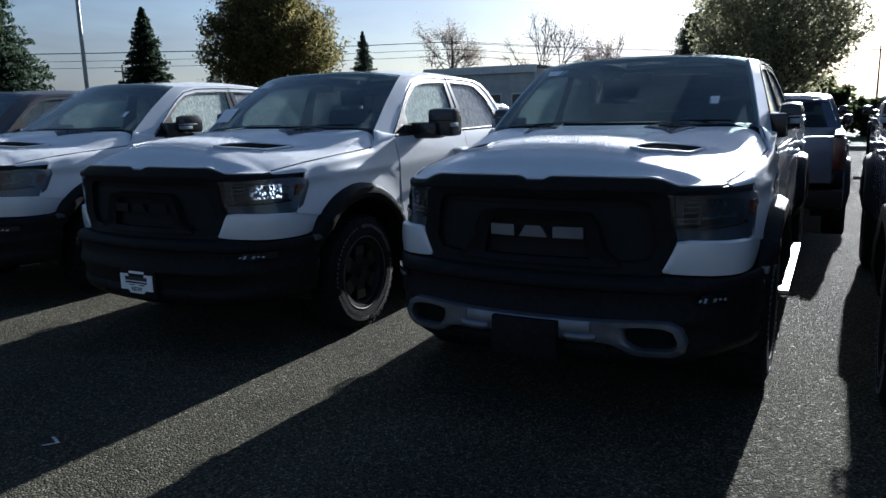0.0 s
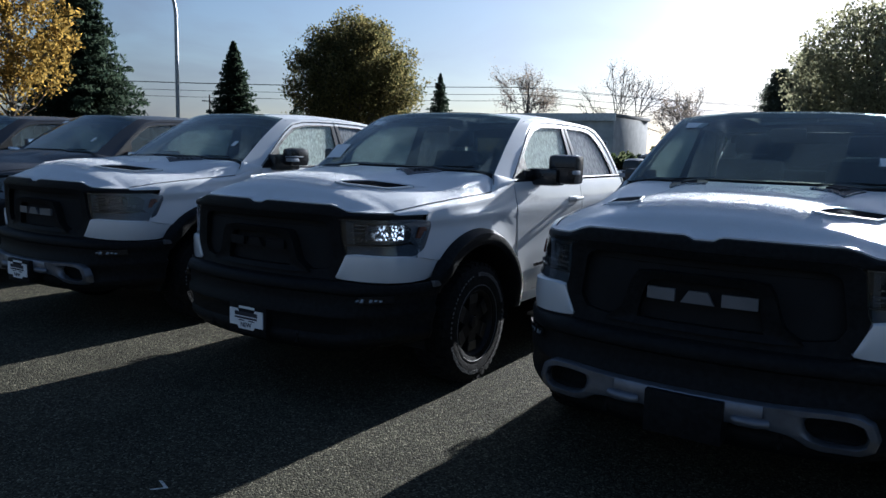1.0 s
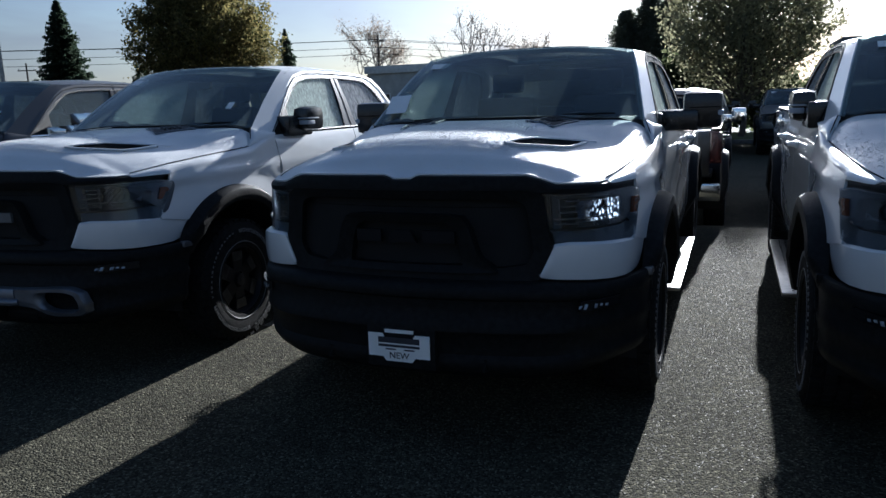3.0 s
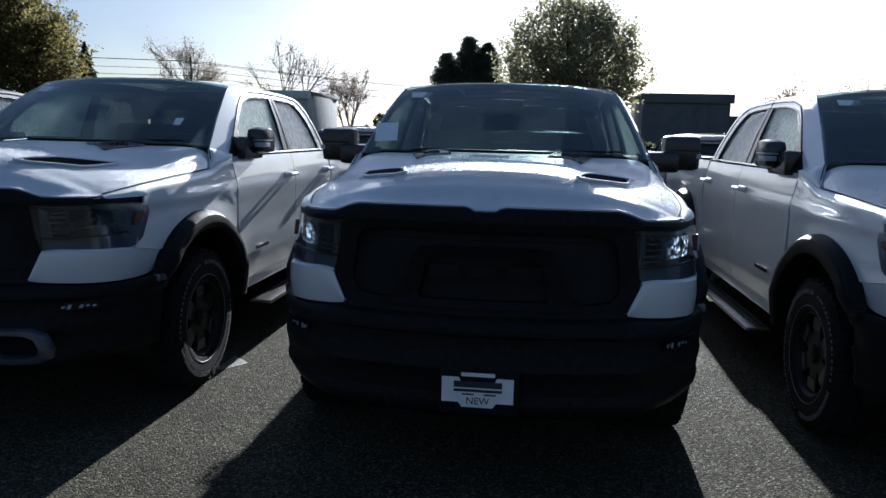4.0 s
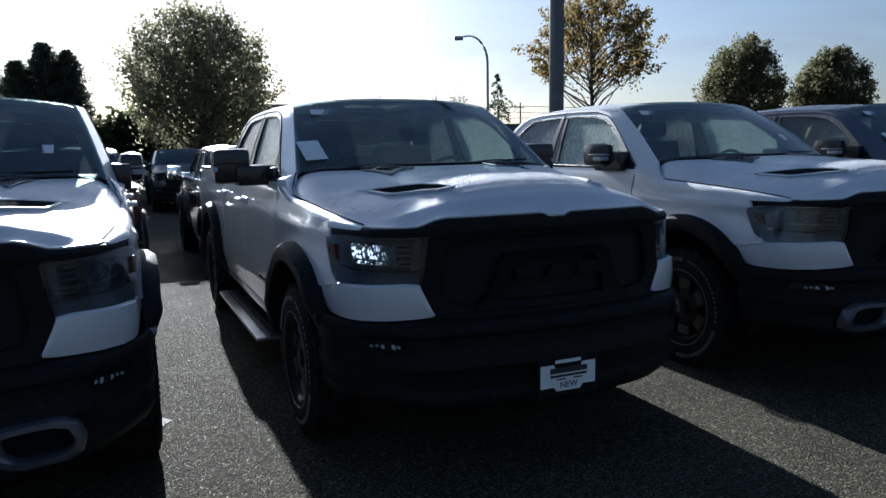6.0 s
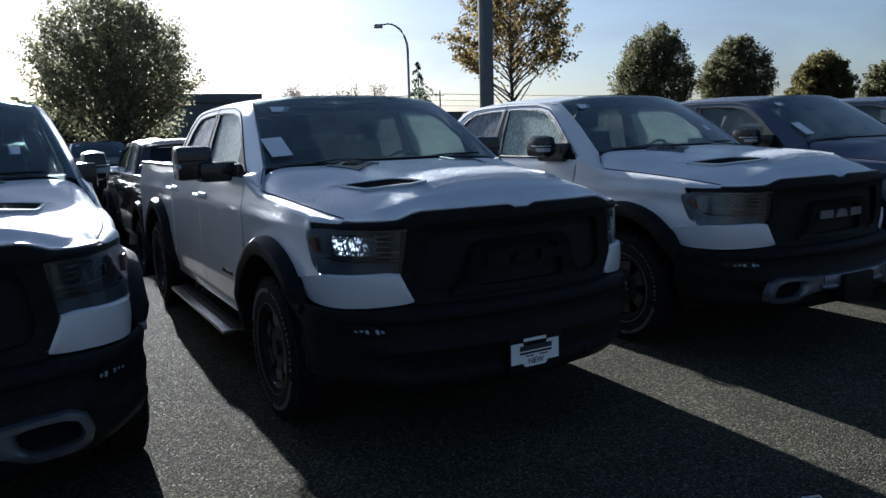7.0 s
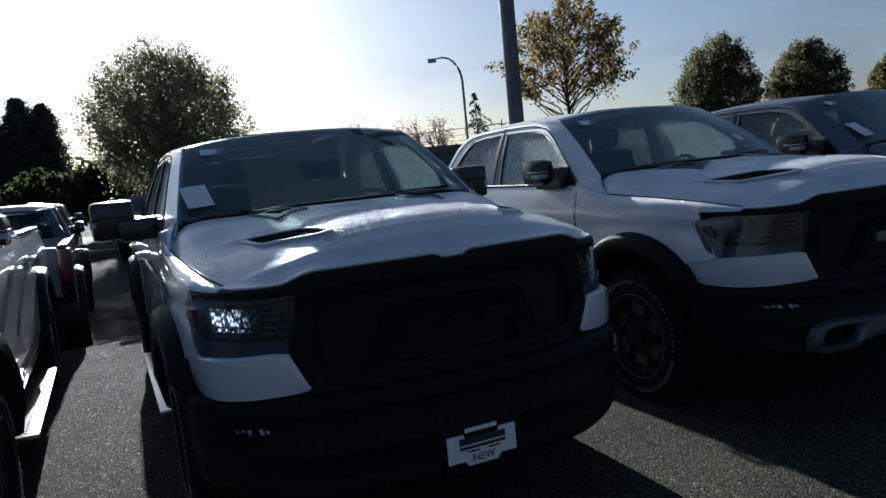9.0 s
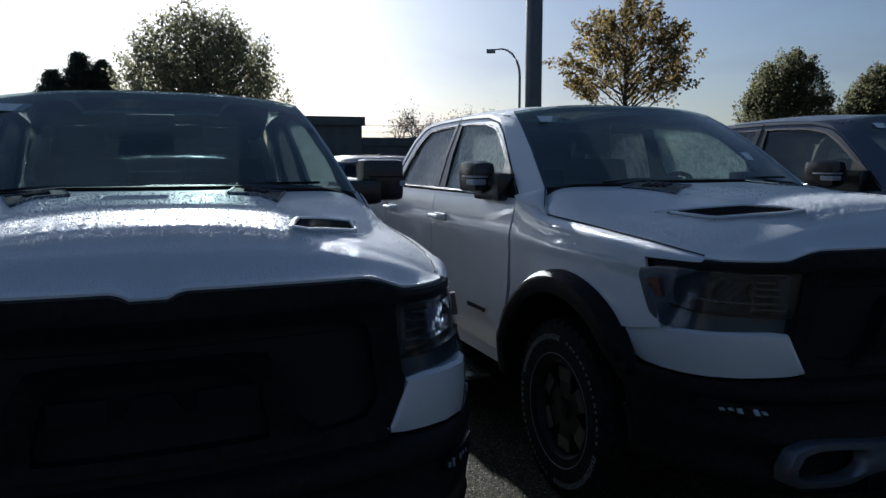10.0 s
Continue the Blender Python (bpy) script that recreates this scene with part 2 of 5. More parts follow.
M_DEWGLASS = glass("dewy_side_glass", (0.95, 1.0, 0.97), 0.62, 0.05, 70, (0.90, 0.98, 0.93), diffuse=0.4, mottle=0.9, beads=0.9)
M_CLEAR = glass("clear_side_glass", (0.55, 0.62, 0.62), 0.12, 0.04, 80, (0.5, 0.58, 0.58), diffuse=0.5)
M_TINT = glass("rear_side_glass", (0.50, 0.53, 0.53), 0.45, 0.05, 45, (0.66, 0.68, 0.70), diffuse=0.6, mottle=1.0, beads=0.6)
M_SUNROOF = glass("sunroof_glass", (0.85, 0.86, 0.84), 0.0, 0.03)
M_REAR = glass("cab_rear_glass", (0.22, 0.25, 0.25), 0.0, 0.03)
M_DEW = bpy.data.materials.new("dew_drops")
M_DEW.use_nodes = True
dew_t = M_DEW.node_tree
dew_t.nodes.remove(dew_t.nodes["Principled BSDF"])
dew_tl, dew_gl, dew_mx = [dew_t.nodes.new(k) for k in ("ShaderNodeBsdfTranslucent", "ShaderNodeBsdfGlossy", "ShaderNodeMixShader")]
dew_tl.inputs[0].default_value = (0.90, 0.91, 0.92, 1)
dew_gl.inputs["Roughness"].default_value = 0.08
dew_mx.inputs[0].default_value = 0.25
dew_t.links.new(dew_tl.outputs[0], dew_mx.inputs[1])
dew_t.links.new(dew_gl.outputs[0], dew_mx.inputs[2])
dew_t.links.new(dew_mx.outputs[0], dew_t.nodes["Material Output"].inputs[0])
# Emission put into the facets for their bright glints, streaked and fading outward.
M_LAMPGLOW = bpy.data.materials.new("reflector_glow")
M_LAMPGLOW.use_nodes = True
lit_b = M_LAMPGLOW.node_tree.nodes["Principled BSDF"]
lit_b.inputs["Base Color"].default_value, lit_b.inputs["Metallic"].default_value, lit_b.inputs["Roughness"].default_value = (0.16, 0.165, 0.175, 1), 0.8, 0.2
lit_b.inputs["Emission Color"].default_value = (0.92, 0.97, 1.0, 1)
lit_v = M_LAMPGLOW.node_tree.nodes.new("ShaderNodeTexVoronoi")
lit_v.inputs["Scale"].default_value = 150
lit_c = M_LAMPGLOW.node_tree.nodes.new("ShaderNodeTexCoord")
lit_r = M_LAMPGLOW.node_tree.nodes.new("ShaderNodeMapRange")
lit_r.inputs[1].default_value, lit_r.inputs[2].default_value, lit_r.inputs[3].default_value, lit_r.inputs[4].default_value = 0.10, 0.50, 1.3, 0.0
lit_q = M_LAMPGLOW.node_tree.nodes.new("ShaderNodeMapping")
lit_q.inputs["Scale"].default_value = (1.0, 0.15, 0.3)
M_LAMPGLOW.node_tree.links.new(lit_c.outputs["Object"], lit_q.inputs[0])
M_LAMPGLOW.node_tree.links.new(lit_q.outputs[0], lit_v.inputs["Vector"])
M_LAMPGLOW.node_tree.links.new(lit_v.outputs["Distance"], lit_r.inputs[0])
lit_s, lit_a, lit_k = [M_LAMPGLOW.node_tree.nodes.new(k) for k in ("ShaderNodeSeparateXYZ", "ShaderNodeMath", "ShaderNodeCombineXYZ")]
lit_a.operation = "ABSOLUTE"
lit_d = M_LAMPGLOW.node_tree.nodes.new("ShaderNodeVectorMath")
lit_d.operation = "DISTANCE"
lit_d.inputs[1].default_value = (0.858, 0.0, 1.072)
lit_f = M_LAMPGLOW.node_tree.nodes.new("ShaderNodeMapRange")
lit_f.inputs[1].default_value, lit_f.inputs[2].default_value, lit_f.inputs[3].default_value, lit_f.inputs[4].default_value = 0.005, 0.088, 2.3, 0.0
lit_m = M_LAMPGLOW.node_tree.nodes.new("ShaderNodeMath")
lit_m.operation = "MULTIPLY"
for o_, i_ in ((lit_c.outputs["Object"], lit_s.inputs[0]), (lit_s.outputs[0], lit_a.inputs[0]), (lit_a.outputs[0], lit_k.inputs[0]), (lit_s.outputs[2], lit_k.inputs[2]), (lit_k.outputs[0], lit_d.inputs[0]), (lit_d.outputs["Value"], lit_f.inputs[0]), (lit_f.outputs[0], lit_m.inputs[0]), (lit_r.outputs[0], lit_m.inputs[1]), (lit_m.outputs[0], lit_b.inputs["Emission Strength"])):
    M_LAMPGLOW.node_tree.links.new(o_, i_)


# ---- mesh helpers ----
CACHE = {}


def mesh(key, verts, faces, mat, smooth=True):
    if key in CACHE:
        return CACHE[key]
    me = bpy.data.meshes.new(key)
    me.from_pydata([tuple(map(float, v)) for v in verts], [], [tuple(map(int, f)) for f in faces])
    me.materials.append(mat)
    if smooth:
        me.polygons.foreach_set("use_smooth", [True] * len(me.polygons))
        me.set_sharp_from_angle(angle=radians(38))
    me.update()
    CACHE[key] = me
    return me


def part(name, shape, mat, parent, label="", key=None, smooth=True):
    """One mesh object under a thing or a part."""
    verts, faces = shape
    k = (key or name + str(len(CACHE))) + mat.name
    ob = new(name, mesh(k, verts, faces, mat, smooth))
    ob.parent = parent
    if label:
        ob["label"] = label
    return ob


def join(*shapes):
    vs, fs, n = [], [], 0
    for v, f in shapes:
        vs.extend(v)
        fs.extend([tuple(i + n for i in q) for q in f])
        n += len(v)
    return vs, fs


def mirror(shape, sx):
    if sx > 0:
        return shape
    v, f = shape
    return [(-p[0], p[1], p[2]) for p in v], [tuple(reversed(q)) for q in f]


def moved(shape, m):
    return [tuple(m @ Vector(p)) for p in shape[0]], shape[1]


def grid(p):
    """A sheet of quads through an array of points."""
    p = np.asarray(p, float)
    n, m = p.shape[:2]
    f = [(i * m + j, i * m + j + 1, (i + 1) * m + j + 1, (i + 1) * m + j) for i in range(n - 1) for j in range(m - 1)]
    return [tuple(q) for q in p.reshape(-1, 3)], f


def plate(p, t=0.02):
    """A sheet with thickness t, laid behind it along its normals."""
    p = np.asarray(p, float)
    n, m = p.shape[:2]
    du, dv = np.gradient(p, axis=0), np.gradient(p, axis=1)
    nor = np.cross(du, dv)
    nor /= np.maximum(np.linalg.norm(nor, axis=2, keepdims=True), 1e-9)
    q = p - nor * t
    v1, f1 = grid(p)
    v2, f2 = grid(q)
    o = n * m
    f = f1 + [tuple(o + i for i in reversed(k)) for k in f2]
    ring = [j for j in range(m)] + [i * m + m - 1 for i in range(1, n)] + [(n - 1) * m + j for j in range(m - 2, -1, -1)] + [i * m for i in range(n - 2, 0, -1)]
    for a_, b_ in zip(ring, ring[1:] + ring[:1]):
        f.append((b_, a_, a_ + o, b_ + o))
    return v1 + v2, f


def box(x0, x1, y0, y1, z0, z1, r=0.01):
    """A box with chamfered edges."""
    bm = bmesh.new()
    bmesh.ops.create_cube(bm, size=1)
    for v in bm.verts:
        v.co = ((x0 + x1) / 2 + v.co.x * (x1 - x0), (y0 + y1) / 2 + v.co.y * (y1 - y0), (z0 + z1) / 2 + v.co.z * (z1 - z0))
    if r:
        bmesh.ops.bevel(bm, geom=bm.edges[:], offset=r, segments=2, affect="EDGES", profile=0.6)
    bm.verts.index_update()
    s = [tuple(v.co) for v in bm.verts], [tuple(v.index for v in f.verts) for f in bm.faces]
    bm.free()
    return s


def lathe(profile, n=48, axis="x"):
    """Turns (radius, along) pairs round the axis."""
    vs, fs, m = [], [], len(profile)
    for i in range(n):
        c, s = math.cos(2 * math.pi * i / n), math.sin(2 * math.pi * i / n)
        for r, h in profile:
            vs.append({"x": (h, r * c, r * s), "y": (r * c, h, r * s), "z": (r * c, r * s, h)}[axis])
    for i in range(n):
        for j in range(m - 1):
            k = (i + 1) % n
            fs.append((i * m + j, k * m + j, k * m + j + 1, i * m + j + 1))
    return vs, fs


def tube(points, radius, n=8, taper=None):
    """A round rod along points."""
    pts = [Vector(p) for p in points]
    vs, fs = [], []
    for i, p in enumerate(pts):
        d = (pts[min(i + 1, len(pts) - 1)] - pts[max(i - 1, 0)]).normalized()
        u = d.cross(Vector((0, 0, 1)) if abs(d.z) < 0.9 else Vector((1, 0, 0))).normalized()
        w = d.cross(u)
        r = radius if taper is None else radius + (taper - radius) * i / (len(pts) - 1)
        for k in range(n):
            a_ = 2 * math.pi * k / n
            vs.append(tuple(p + r * (u * math.cos(a_) + w * math.sin(a_))))
    for i in range(len(pts) - 1):
        for k in range(n):
            fs.append((i * n + k, i * n + (k + 1) % n, (i + 1) * n + (k + 1) % n, (i + 1) * n + k))
    fs.append(tuple(range(n - 1, -1, -1)))
    fs.append(tuple((len(pts) - 1) * n + k for k in range(n)))
    return vs, fs


def prism(outline, depth):
    """A flat outline given as 3D points, thickened by the vector depth."""
    n = len(outline)
    d = Vector(depth)
    vs = [tuple(p) for p in outline] + [tuple(Vector(p) + d) for p in outline]
    fs = [tuple(range(n)), tuple(range(2 * n - 1, n - 1, -1))] + [((i + 1) % n, i, i + n, (i + 1) % n + n) for i in range(n)]
    return vs, fs


def bridge(a_, b_, depth):
    """A band between two polylines of equal length, thickened by depth."""
    rows = np.array([a_, b_], float)
    n = len(a_)
    d = np.array(depth, float)
    vs = [tuple(p) for p in rows[0]] + [tuple(p) for p in rows[1]] + [tuple(p + d) for p in rows[0]] + [tuple(p + d) for p in rows[1]]
    fs = []
    for i in range(n - 1):
        fs += [(i, i + 1, n + i + 1, n + i), (2 * n + i + 1, 2 * n + i, 3 * n + i, 3 * n + i + 1), (i + 1, i, 2 * n + i, 2 * n + i + 1), (n + i, n + i + 1, 3 * n + i + 1, 3 * n + i)]
    fs += [(0, n, 3 * n, 2 * n), (2 * n - 1, n - 1, 3 * n - 1, 4 * n - 1)]
    return vs, fs


def lerp(a_, b_, t):
    return a_ + (b_ - a_) * t


def smooth01(a_, b_, x):
    t = min(1, max(0, (x - a_) / (b_ - a_)))
    return t * t * (3 - 2 * t)


# ---- pickup truck, nose towards -y, wing tips on y = 0 ----
ARCH_Z, ARCH_R, AXLE_F, AXLE_R = 0.42, 0.575, 0.99, 4.66
SIDE_Z = (0.40, 0.50, 0.62, 0.80, 0.98, 1.10, 1.20, 1.30, 1.37)
SIDE_X = (0.925, 0.950, 0.970, 0.985, 0.985, 0.975, 0.968, 0.955, 0.930)


def side_x(y, z):
    x = float(np.interp(z, SIDE_Z, SIDE_X))
    x -= 0.03 * smooth01(0.9, 0.45, y) * smooth01(0.7, 1.2, z)
    d = math.hypot(y - AXLE_F, z - ARCH_Z)
    x += 0.022 * smooth01(0.80, 0.58, d)
    x += 0.015 * math.exp(-((z - 1.16) / 0.035) ** 2) - 0.012 * math.exp(-((z - 0.92) / 0.13) ** 2) + 0.010 * math.exp(-((z - 0.64) / 0.03) ** 2)
    return x


def front_lamp_y(x, z):
    """The lamps' and grille's face: swept back towards the corners, leaning back upwards."""
    x = abs(x)
    low = -0.08 + 0.22 * x * x + (4.9 * (x - 0.6) ** 3 if x > 0.6 else 0) + 0.02
    top = -0.07 + 0.22 * x * x + (8.4 * (x - 0.6) ** 3 if x > 0.6 else 0)
    return lerp(low, top, min(1, max(0, (z - 0.93) / 0.27)))


def bumper_y(x):
    x = abs(x)
    return -0.08 + 0.22 * x * x + (4.7 * (x - 0.6) ** 3 if x > 0.6 else 0)


def hood_half(y):
    return float(np.interp(y, (0.23, 0.30, 0.40, 0.5, 0.65, 0.8, 1.05, 1.3, 1.45), (0.820, 0.843, 0.866, 0.882, 0.896, 0.905, 0.914, 0.920, 0.915)))


def hood_z(x, y):
    w = hood_half(y)
    u = min(1, abs(x) / w)
    zc = float(np.interp(y, (-0.06, 0.0, 0.1, 0.2, 0.3, 0.5, 0.9, 1.4), (1.258, 1.292, 1.338, 1.372, 1.389, 1.401, 1.417, 1.433)))
    ze = float(np.interp(y, (0.15, 0.23, 0.3, 0.5, 0.8, 1.3, 1.45), (1.20, 1.208, 1.219, 1.245, 1.270, 1.300, 1.308)))
    z = ze + (zc - ze) * (1 - u ** lerp(2.4, 16.0, smooth01(0.75, 1.42, y) ** 1.5))
    dome = smooth01(0.46, 0.37, abs(x)) * smooth01(0.13, 0.25, y)
    return z + 0.016 * dome


def lip_z(x):
    """The black lip along the hood's front edge, with its notch."""
    x = abs(x)
    if x < 0.075:
        return 1.238 + 0.018 * smooth01(0.045, 0.075, x)
    return float(np.interp(x, (0.075, 0.30, 0.56, 0.655, 0.80, 0.95), (1.256, 1.254, 1.250, 1.212, 1.206, 1.19)))


def hood_shape():
    rows = []
    us = np.concatenate([np.linspace(-1, -0.90, 8), np.linspace(-0.88, -0.12, 26), np.linspace(-0.1, 0.1, 9), np.linspace(0.12, 0.88, 26), np.linspace(0.90, 1, 8)])
    for v in np.concatenate([[0, 0.012, 0.03], np.linspace(0.06, 0.6, 30), np.linspace(0.63, 1, 16)]):
        row = []
        for u in us:
            x0 = u * 0.82
            y0 = front_lamp_y(x0, 1.22) + 0.012
            y = lerp(y0, 1.43 - 0.10 * (1 - u * u), v)
            x = u * hood_half(lerp(0.23, 1.43, v))
            z = lerp(lip_z(x0) + 0.004, hood_z(x, y), smooth01(0, 0.10, v))
            row.append((x, y, z))
        rows.append(row[::-1])
    return plate(rows, 0.018)


def lamp_edge_x(y):
    """Where the lamp's upper edge stands at a given depth."""
    lo, hi = 0.6, 1.0
    for _ in range(24):
        m = (lo + hi) / 2
        lo, hi = (m, hi) if front_lamp_y(m, 1.2) < y else (lo, m)
    return lo


def fender_shape():
    tip = []
    for y in np.linspace(0.235, 0.477, 10):
        hx, hz = hood_half(y) + 0.004, hood_z(hood_half(y), y) - 0.002
        lx = max(hx + 0.001, min(0.946, lamp_edge_x(y) + 0.004))
        lz = 1.192
        tip.append([(lerp(hx, lx, math.sin(q * math.pi / 2) ** 0.9), y + 0.004, lerp(hz, lz, 1 - math.cos(q * math.pi / 2))) for q in np.linspace(0, 1, 9)])
    rows = []
    for y in np.concatenate([np.linspace(0.475, 0.66, 9), np.linspace(0.69, 1.592, 26)]):
        hx, hz = hood_half(y) + 0.004, hood_z(hood_half(y), y) - 0.002
        if y > 1.28:
            k = (y - 1.28) / 0.312
            hx, hz = lerp(0.924, 0.944, k), lerp(hz, 1.372, k)
        low = 0.935 - 0.035 * smooth01(0.47, 0.62, y)
        d = ARCH_R ** 2 - (y - AXLE_F) ** 2
        if d > 0:
            low = max(low if y < 0.64 else 0.46, ARCH_Z + math.sqrt(d))
        if y > 1.45:
            low = 0.47 if d <= 0 else max(0.47, ARCH_Z + math.sqrt(d))
        near = smooth01(0.70, 0.475, y)
        row = []
        for s in np.linspace(0, 1, 18):
            top = max(lerp(hz - 0.055, 1.178, near), low + 0.01)
            if s < 0.3:
                q = s / 0.3
                xs = side_x(y, top)
                x = lerp(hx, xs, math.sin(q * math.pi / 2) ** 0.9)
                z = lerp(hz, top, 1 - math.cos(q * math.pi / 2))
            else:
                z = lerp(top, low, (s - 0.3) / 0.7)
                x = side_x(y, z)
            w = near * smooth01(0.0, 0.3, s)
            row.append((x - 0.014 * w, y + (front_lamp_y(0.946, z) + 0.004 - 0.475) * w, z))
        rows.append(row)
    return join(plate(rows, -0.012), plate(tip, -0.012))


def cowl_post_shape():
    """The white panel from the bonnet's rear corner up to the windscreen's corner and the door."""
    low = [(0.926, 1.285, 1.296), (0.936, 1.38, 1.312), (0.946, 1.46, 1.332), (0.950, 1.53, 1.352), (0.950, 1.597, 1.372)]
    top = [(0.918, 1.295, 1.303), (0.893, 1.36, 1.372), (0.872, 1.41, 1.430), (0.895, 1.50, 1.408), (0.928, 1.600, 1.386)]
    rows = []
    for p, q in zip(low, top):
        rows.append([tuple(lerp(np.array(p), np.array(q), r) + np.array((0.010, -0.004, 0.006)) * math.sin(math.pi * r)) for r in np.linspace(0, 1, 5)])
    return plate(rows, 0.02)


def side_panel(y0, y1, z0, z1, arch=None, ny=14, nz=16, front_slant=0.0, rear_slant=0.0):
    rows = []
    for s in np.linspace(0, 1, ny):
        row = []
        for r in np.linspace(0, 1, nz):
            z = lerp(z1, z0, r)
            y = lerp(y0 + front_slant * r, y1 + rear_slant * r, s)
            if arch:
                d = ARCH_R ** 2 - (y - arch) ** 2
                if d > 0:
                    z = lerp(z1, max(z0, ARCH_Z + math.sqrt(d)), r)
            row.append((side_x(y, z), y, z))
        rows.append(row)
    return plate(rows, -0.02)


def flare_shape(yc, front_low, rear_low):
    """The black wheel-arch flare."""
    rows = []
    a0 = math.asin(max(-0.9, (front_low - ARCH_Z) / 0.60))
    a1 = math.asin(max(-0.9, (rear_low - ARCH_Z) / 0.60))
    for s in np.linspace(0, 1, 30):
        ang = lerp(math.pi - a0, a1, s)
        row = []
        ends = 0.35 + 0.65 * smooth01(0.0, 0.12, s)
        for r, dx in ((0.652, -0.004), (0.647, 0.048), (0.622, 0.086), (0.578, 0.094), (0.545, 0.080), (0.545, -0.10)):
            y, z = yc + r * math.cos(ang), ARCH_Z + r * math.sin(ang)
            row.append((side_x(yc + 0.62 * math.cos(ang), max(0.45, ARCH_Z + 0.62 * math.sin(ang))) - 0.018 * smooth01(0.9, 0.6, math.hypot(0, 0.62)) + dx * (ends if dx > 0 else 1), y, z))
        rows.append(row[::-1])
    return grid(rows)


def liner_shape(yc):
    rows = []
    for s in np.linspace(-0.15, math.pi + 0.15, 18):
        rows.append([(x, yc + 0.56 * math.cos(s), ARCH_Z + 0.56 * math.sin(s)) for x in (0.96, 0.62)])
    return join(grid(rows), prism([(0.60, yc + 0.57 * math.cos(s), ARCH_Z + 0.57 * math.sin(s)) for s in np.linspace(0, math.pi, 14)], (0.02, 0, 0)))


def wing_shape():
    """White bumper corner under the headlamp, from its inner point round to the wheel arch."""
    plan = [(0.605, 0.0), (0.63, 0.006), (0.66, 0.014), (0.72, 0.038), (0.80, 0.085), (0.88, 0.162), (0.922, 0.245), (0.942, 0.335), (0.950, 0.43), (0.957, 0.50), (0.962, 0.56), (0.964, 0.63)]
    top = (0.828, 0.885, 0.955, 0.962, 0.958, 0.952, 0.948, 0.942, 0.935, 0.925, 0.912, 0.900)
    low = (0.812, 0.808, 0.805, 0.801, 0.795, 0.790, 0.787, 0.785, 0.786, 0.80, 0.855, 0.898)
    rows = []
    for (x, y), t_, l_ in zip(plan, top, low):
        k = min(1, max(0, (x - 0.60) / 0.4))
        row = [(x - 0.05 * k, y + 0.05 * (1 - k), t_ - 0.004), (x - 0.012 * k, y + 0.012 * (1 - k), t_)]
        for r in np.linspace(0.06, 1, 8):
            bulge = 0.011 * math.sin(math.pi * (0.10 + 0.85 * r))
            row.append((x + bulge * k, y - bulge * (1 - k), lerp(t_, l_, r)))
        rows.append(row)
    return plate(rows, -0.025)


def lamp_grid(x0, x1, z0, z1, back=0.0, nx=12, nz=6, slant=0.0):
    rows = []
    for s in np.linspace(0, 1, nx):
        row = []
        for r in np.linspace(0, 1, nz):
            z = lerp(z1, z0, r)
            x = lerp(x0 + slant * r, x1, s)
            top = z if s < 0.85 else z - 0.02 * ((s - 0.85) / 0.15) ** 2 * (1 - 2 * r)
            row.append((x, front_lamp_y(x, z) + back, top))
        rows.append(row)
    return rows


def loop_frame(outer, inner, yf, depth):
    """A frame between two closed outlines in x, z that follows the front's curve."""
    n = len(outer)
    vs, fs = [], []
    for ring, dy in ((outer, 0.0), (inner, 0.018), (inner, depth), (outer, depth)):
        vs += [(x, yf(x, z) + dy, z) for x, z in ring]
    for k in range(4):
        for i in range(n):
            j = (i + 1) % n
            fs.append((k * n + j, k * n + i, ((k + 1) % 4) * n + i, ((k + 1) % 4) * n + j))
    return vs, fs


def resample(pts, n):
    p = np.array(pts + [pts[0]], float)
    s = np.r_[0, np.cumsum(np.linalg.norm(np.diff(p, axis=0), axis=1))]
    t = np.linspace(0, s[-1], n, endpoint=False)
    return [(float(np.interp(k, s, p[:, 0])), float(np.interp(k, s, p[:, 1]))) for k in t]


def mirrored(pts):
    """Right half of an outline from top centre to bottom centre -> whole outline."""
    return pts + [(-x, z) for x, z in reversed(pts) if abs(x) > 1e-6]


def bumper_shape():
    """One moulding from wheel arch to wheel arch; its ends are cut to the wheel opening."""
    half = [(x, bumper_y(x)) for x in np.linspace(0, 0.60, 9)] + [(x, bumper_y(x)) for x in np.linspace(0.65, 0.93, 8)] + [(0.955, 0.325), (0.970, 0.37), (0.980, 0.42), (0.986, 0.47), (0.988, 0.52)]
    plan = [(-x, y) for x, y in reversed(half[1:])] + half
    p = np.array(plan)
    d = np.gradient(p, axis=0)
    nrm = np.stack([d[:, 1], -d[:, 0]], 1)
    nrm /= np.linalg.norm(nrm, axis=1, keepdims=True)
    prof = ((0.800, -0.03), (0.798, 0.050), (0.790, 0.070), (0.772, 0.084), (0.750, 0.088), (0.736, 0.084), (0.722, 0.062), (0.690, 0.058), (0.640, 0.060), (0.616, 0.078), (0.585, 0.080), (0.566, 0.060), (0.520, 0.042), (0.470, 0.036), (0.448, 0.052), (0.420, 0.052), (0.390, 0.030), (0.350, -0.02), (0.330, -0.14))
    rows = []
    for (x, y), n in zip(plan, nrm):
        k = smooth01(0.55, 0.95, abs(x))
        row = []
        for z, o in prof:
            o2 = o * (1 - 0.72 * k)
            zz = z - 0.022 * k * smooth01(0.5, 0.8, z) + 0.07 * k * smooth01(0.55, 0.31, z)
            yy = y + n[1] * o2
            cut = AXLE_F - math.sqrt(max(0.02, 0.575 ** 2 - (zz - ARCH_Z) ** 2))
            row.append((x + n[0] * o2, min(yy, cut + 0.02) if abs(x) > 0.9 else yy, zz))
        rows.append(row)
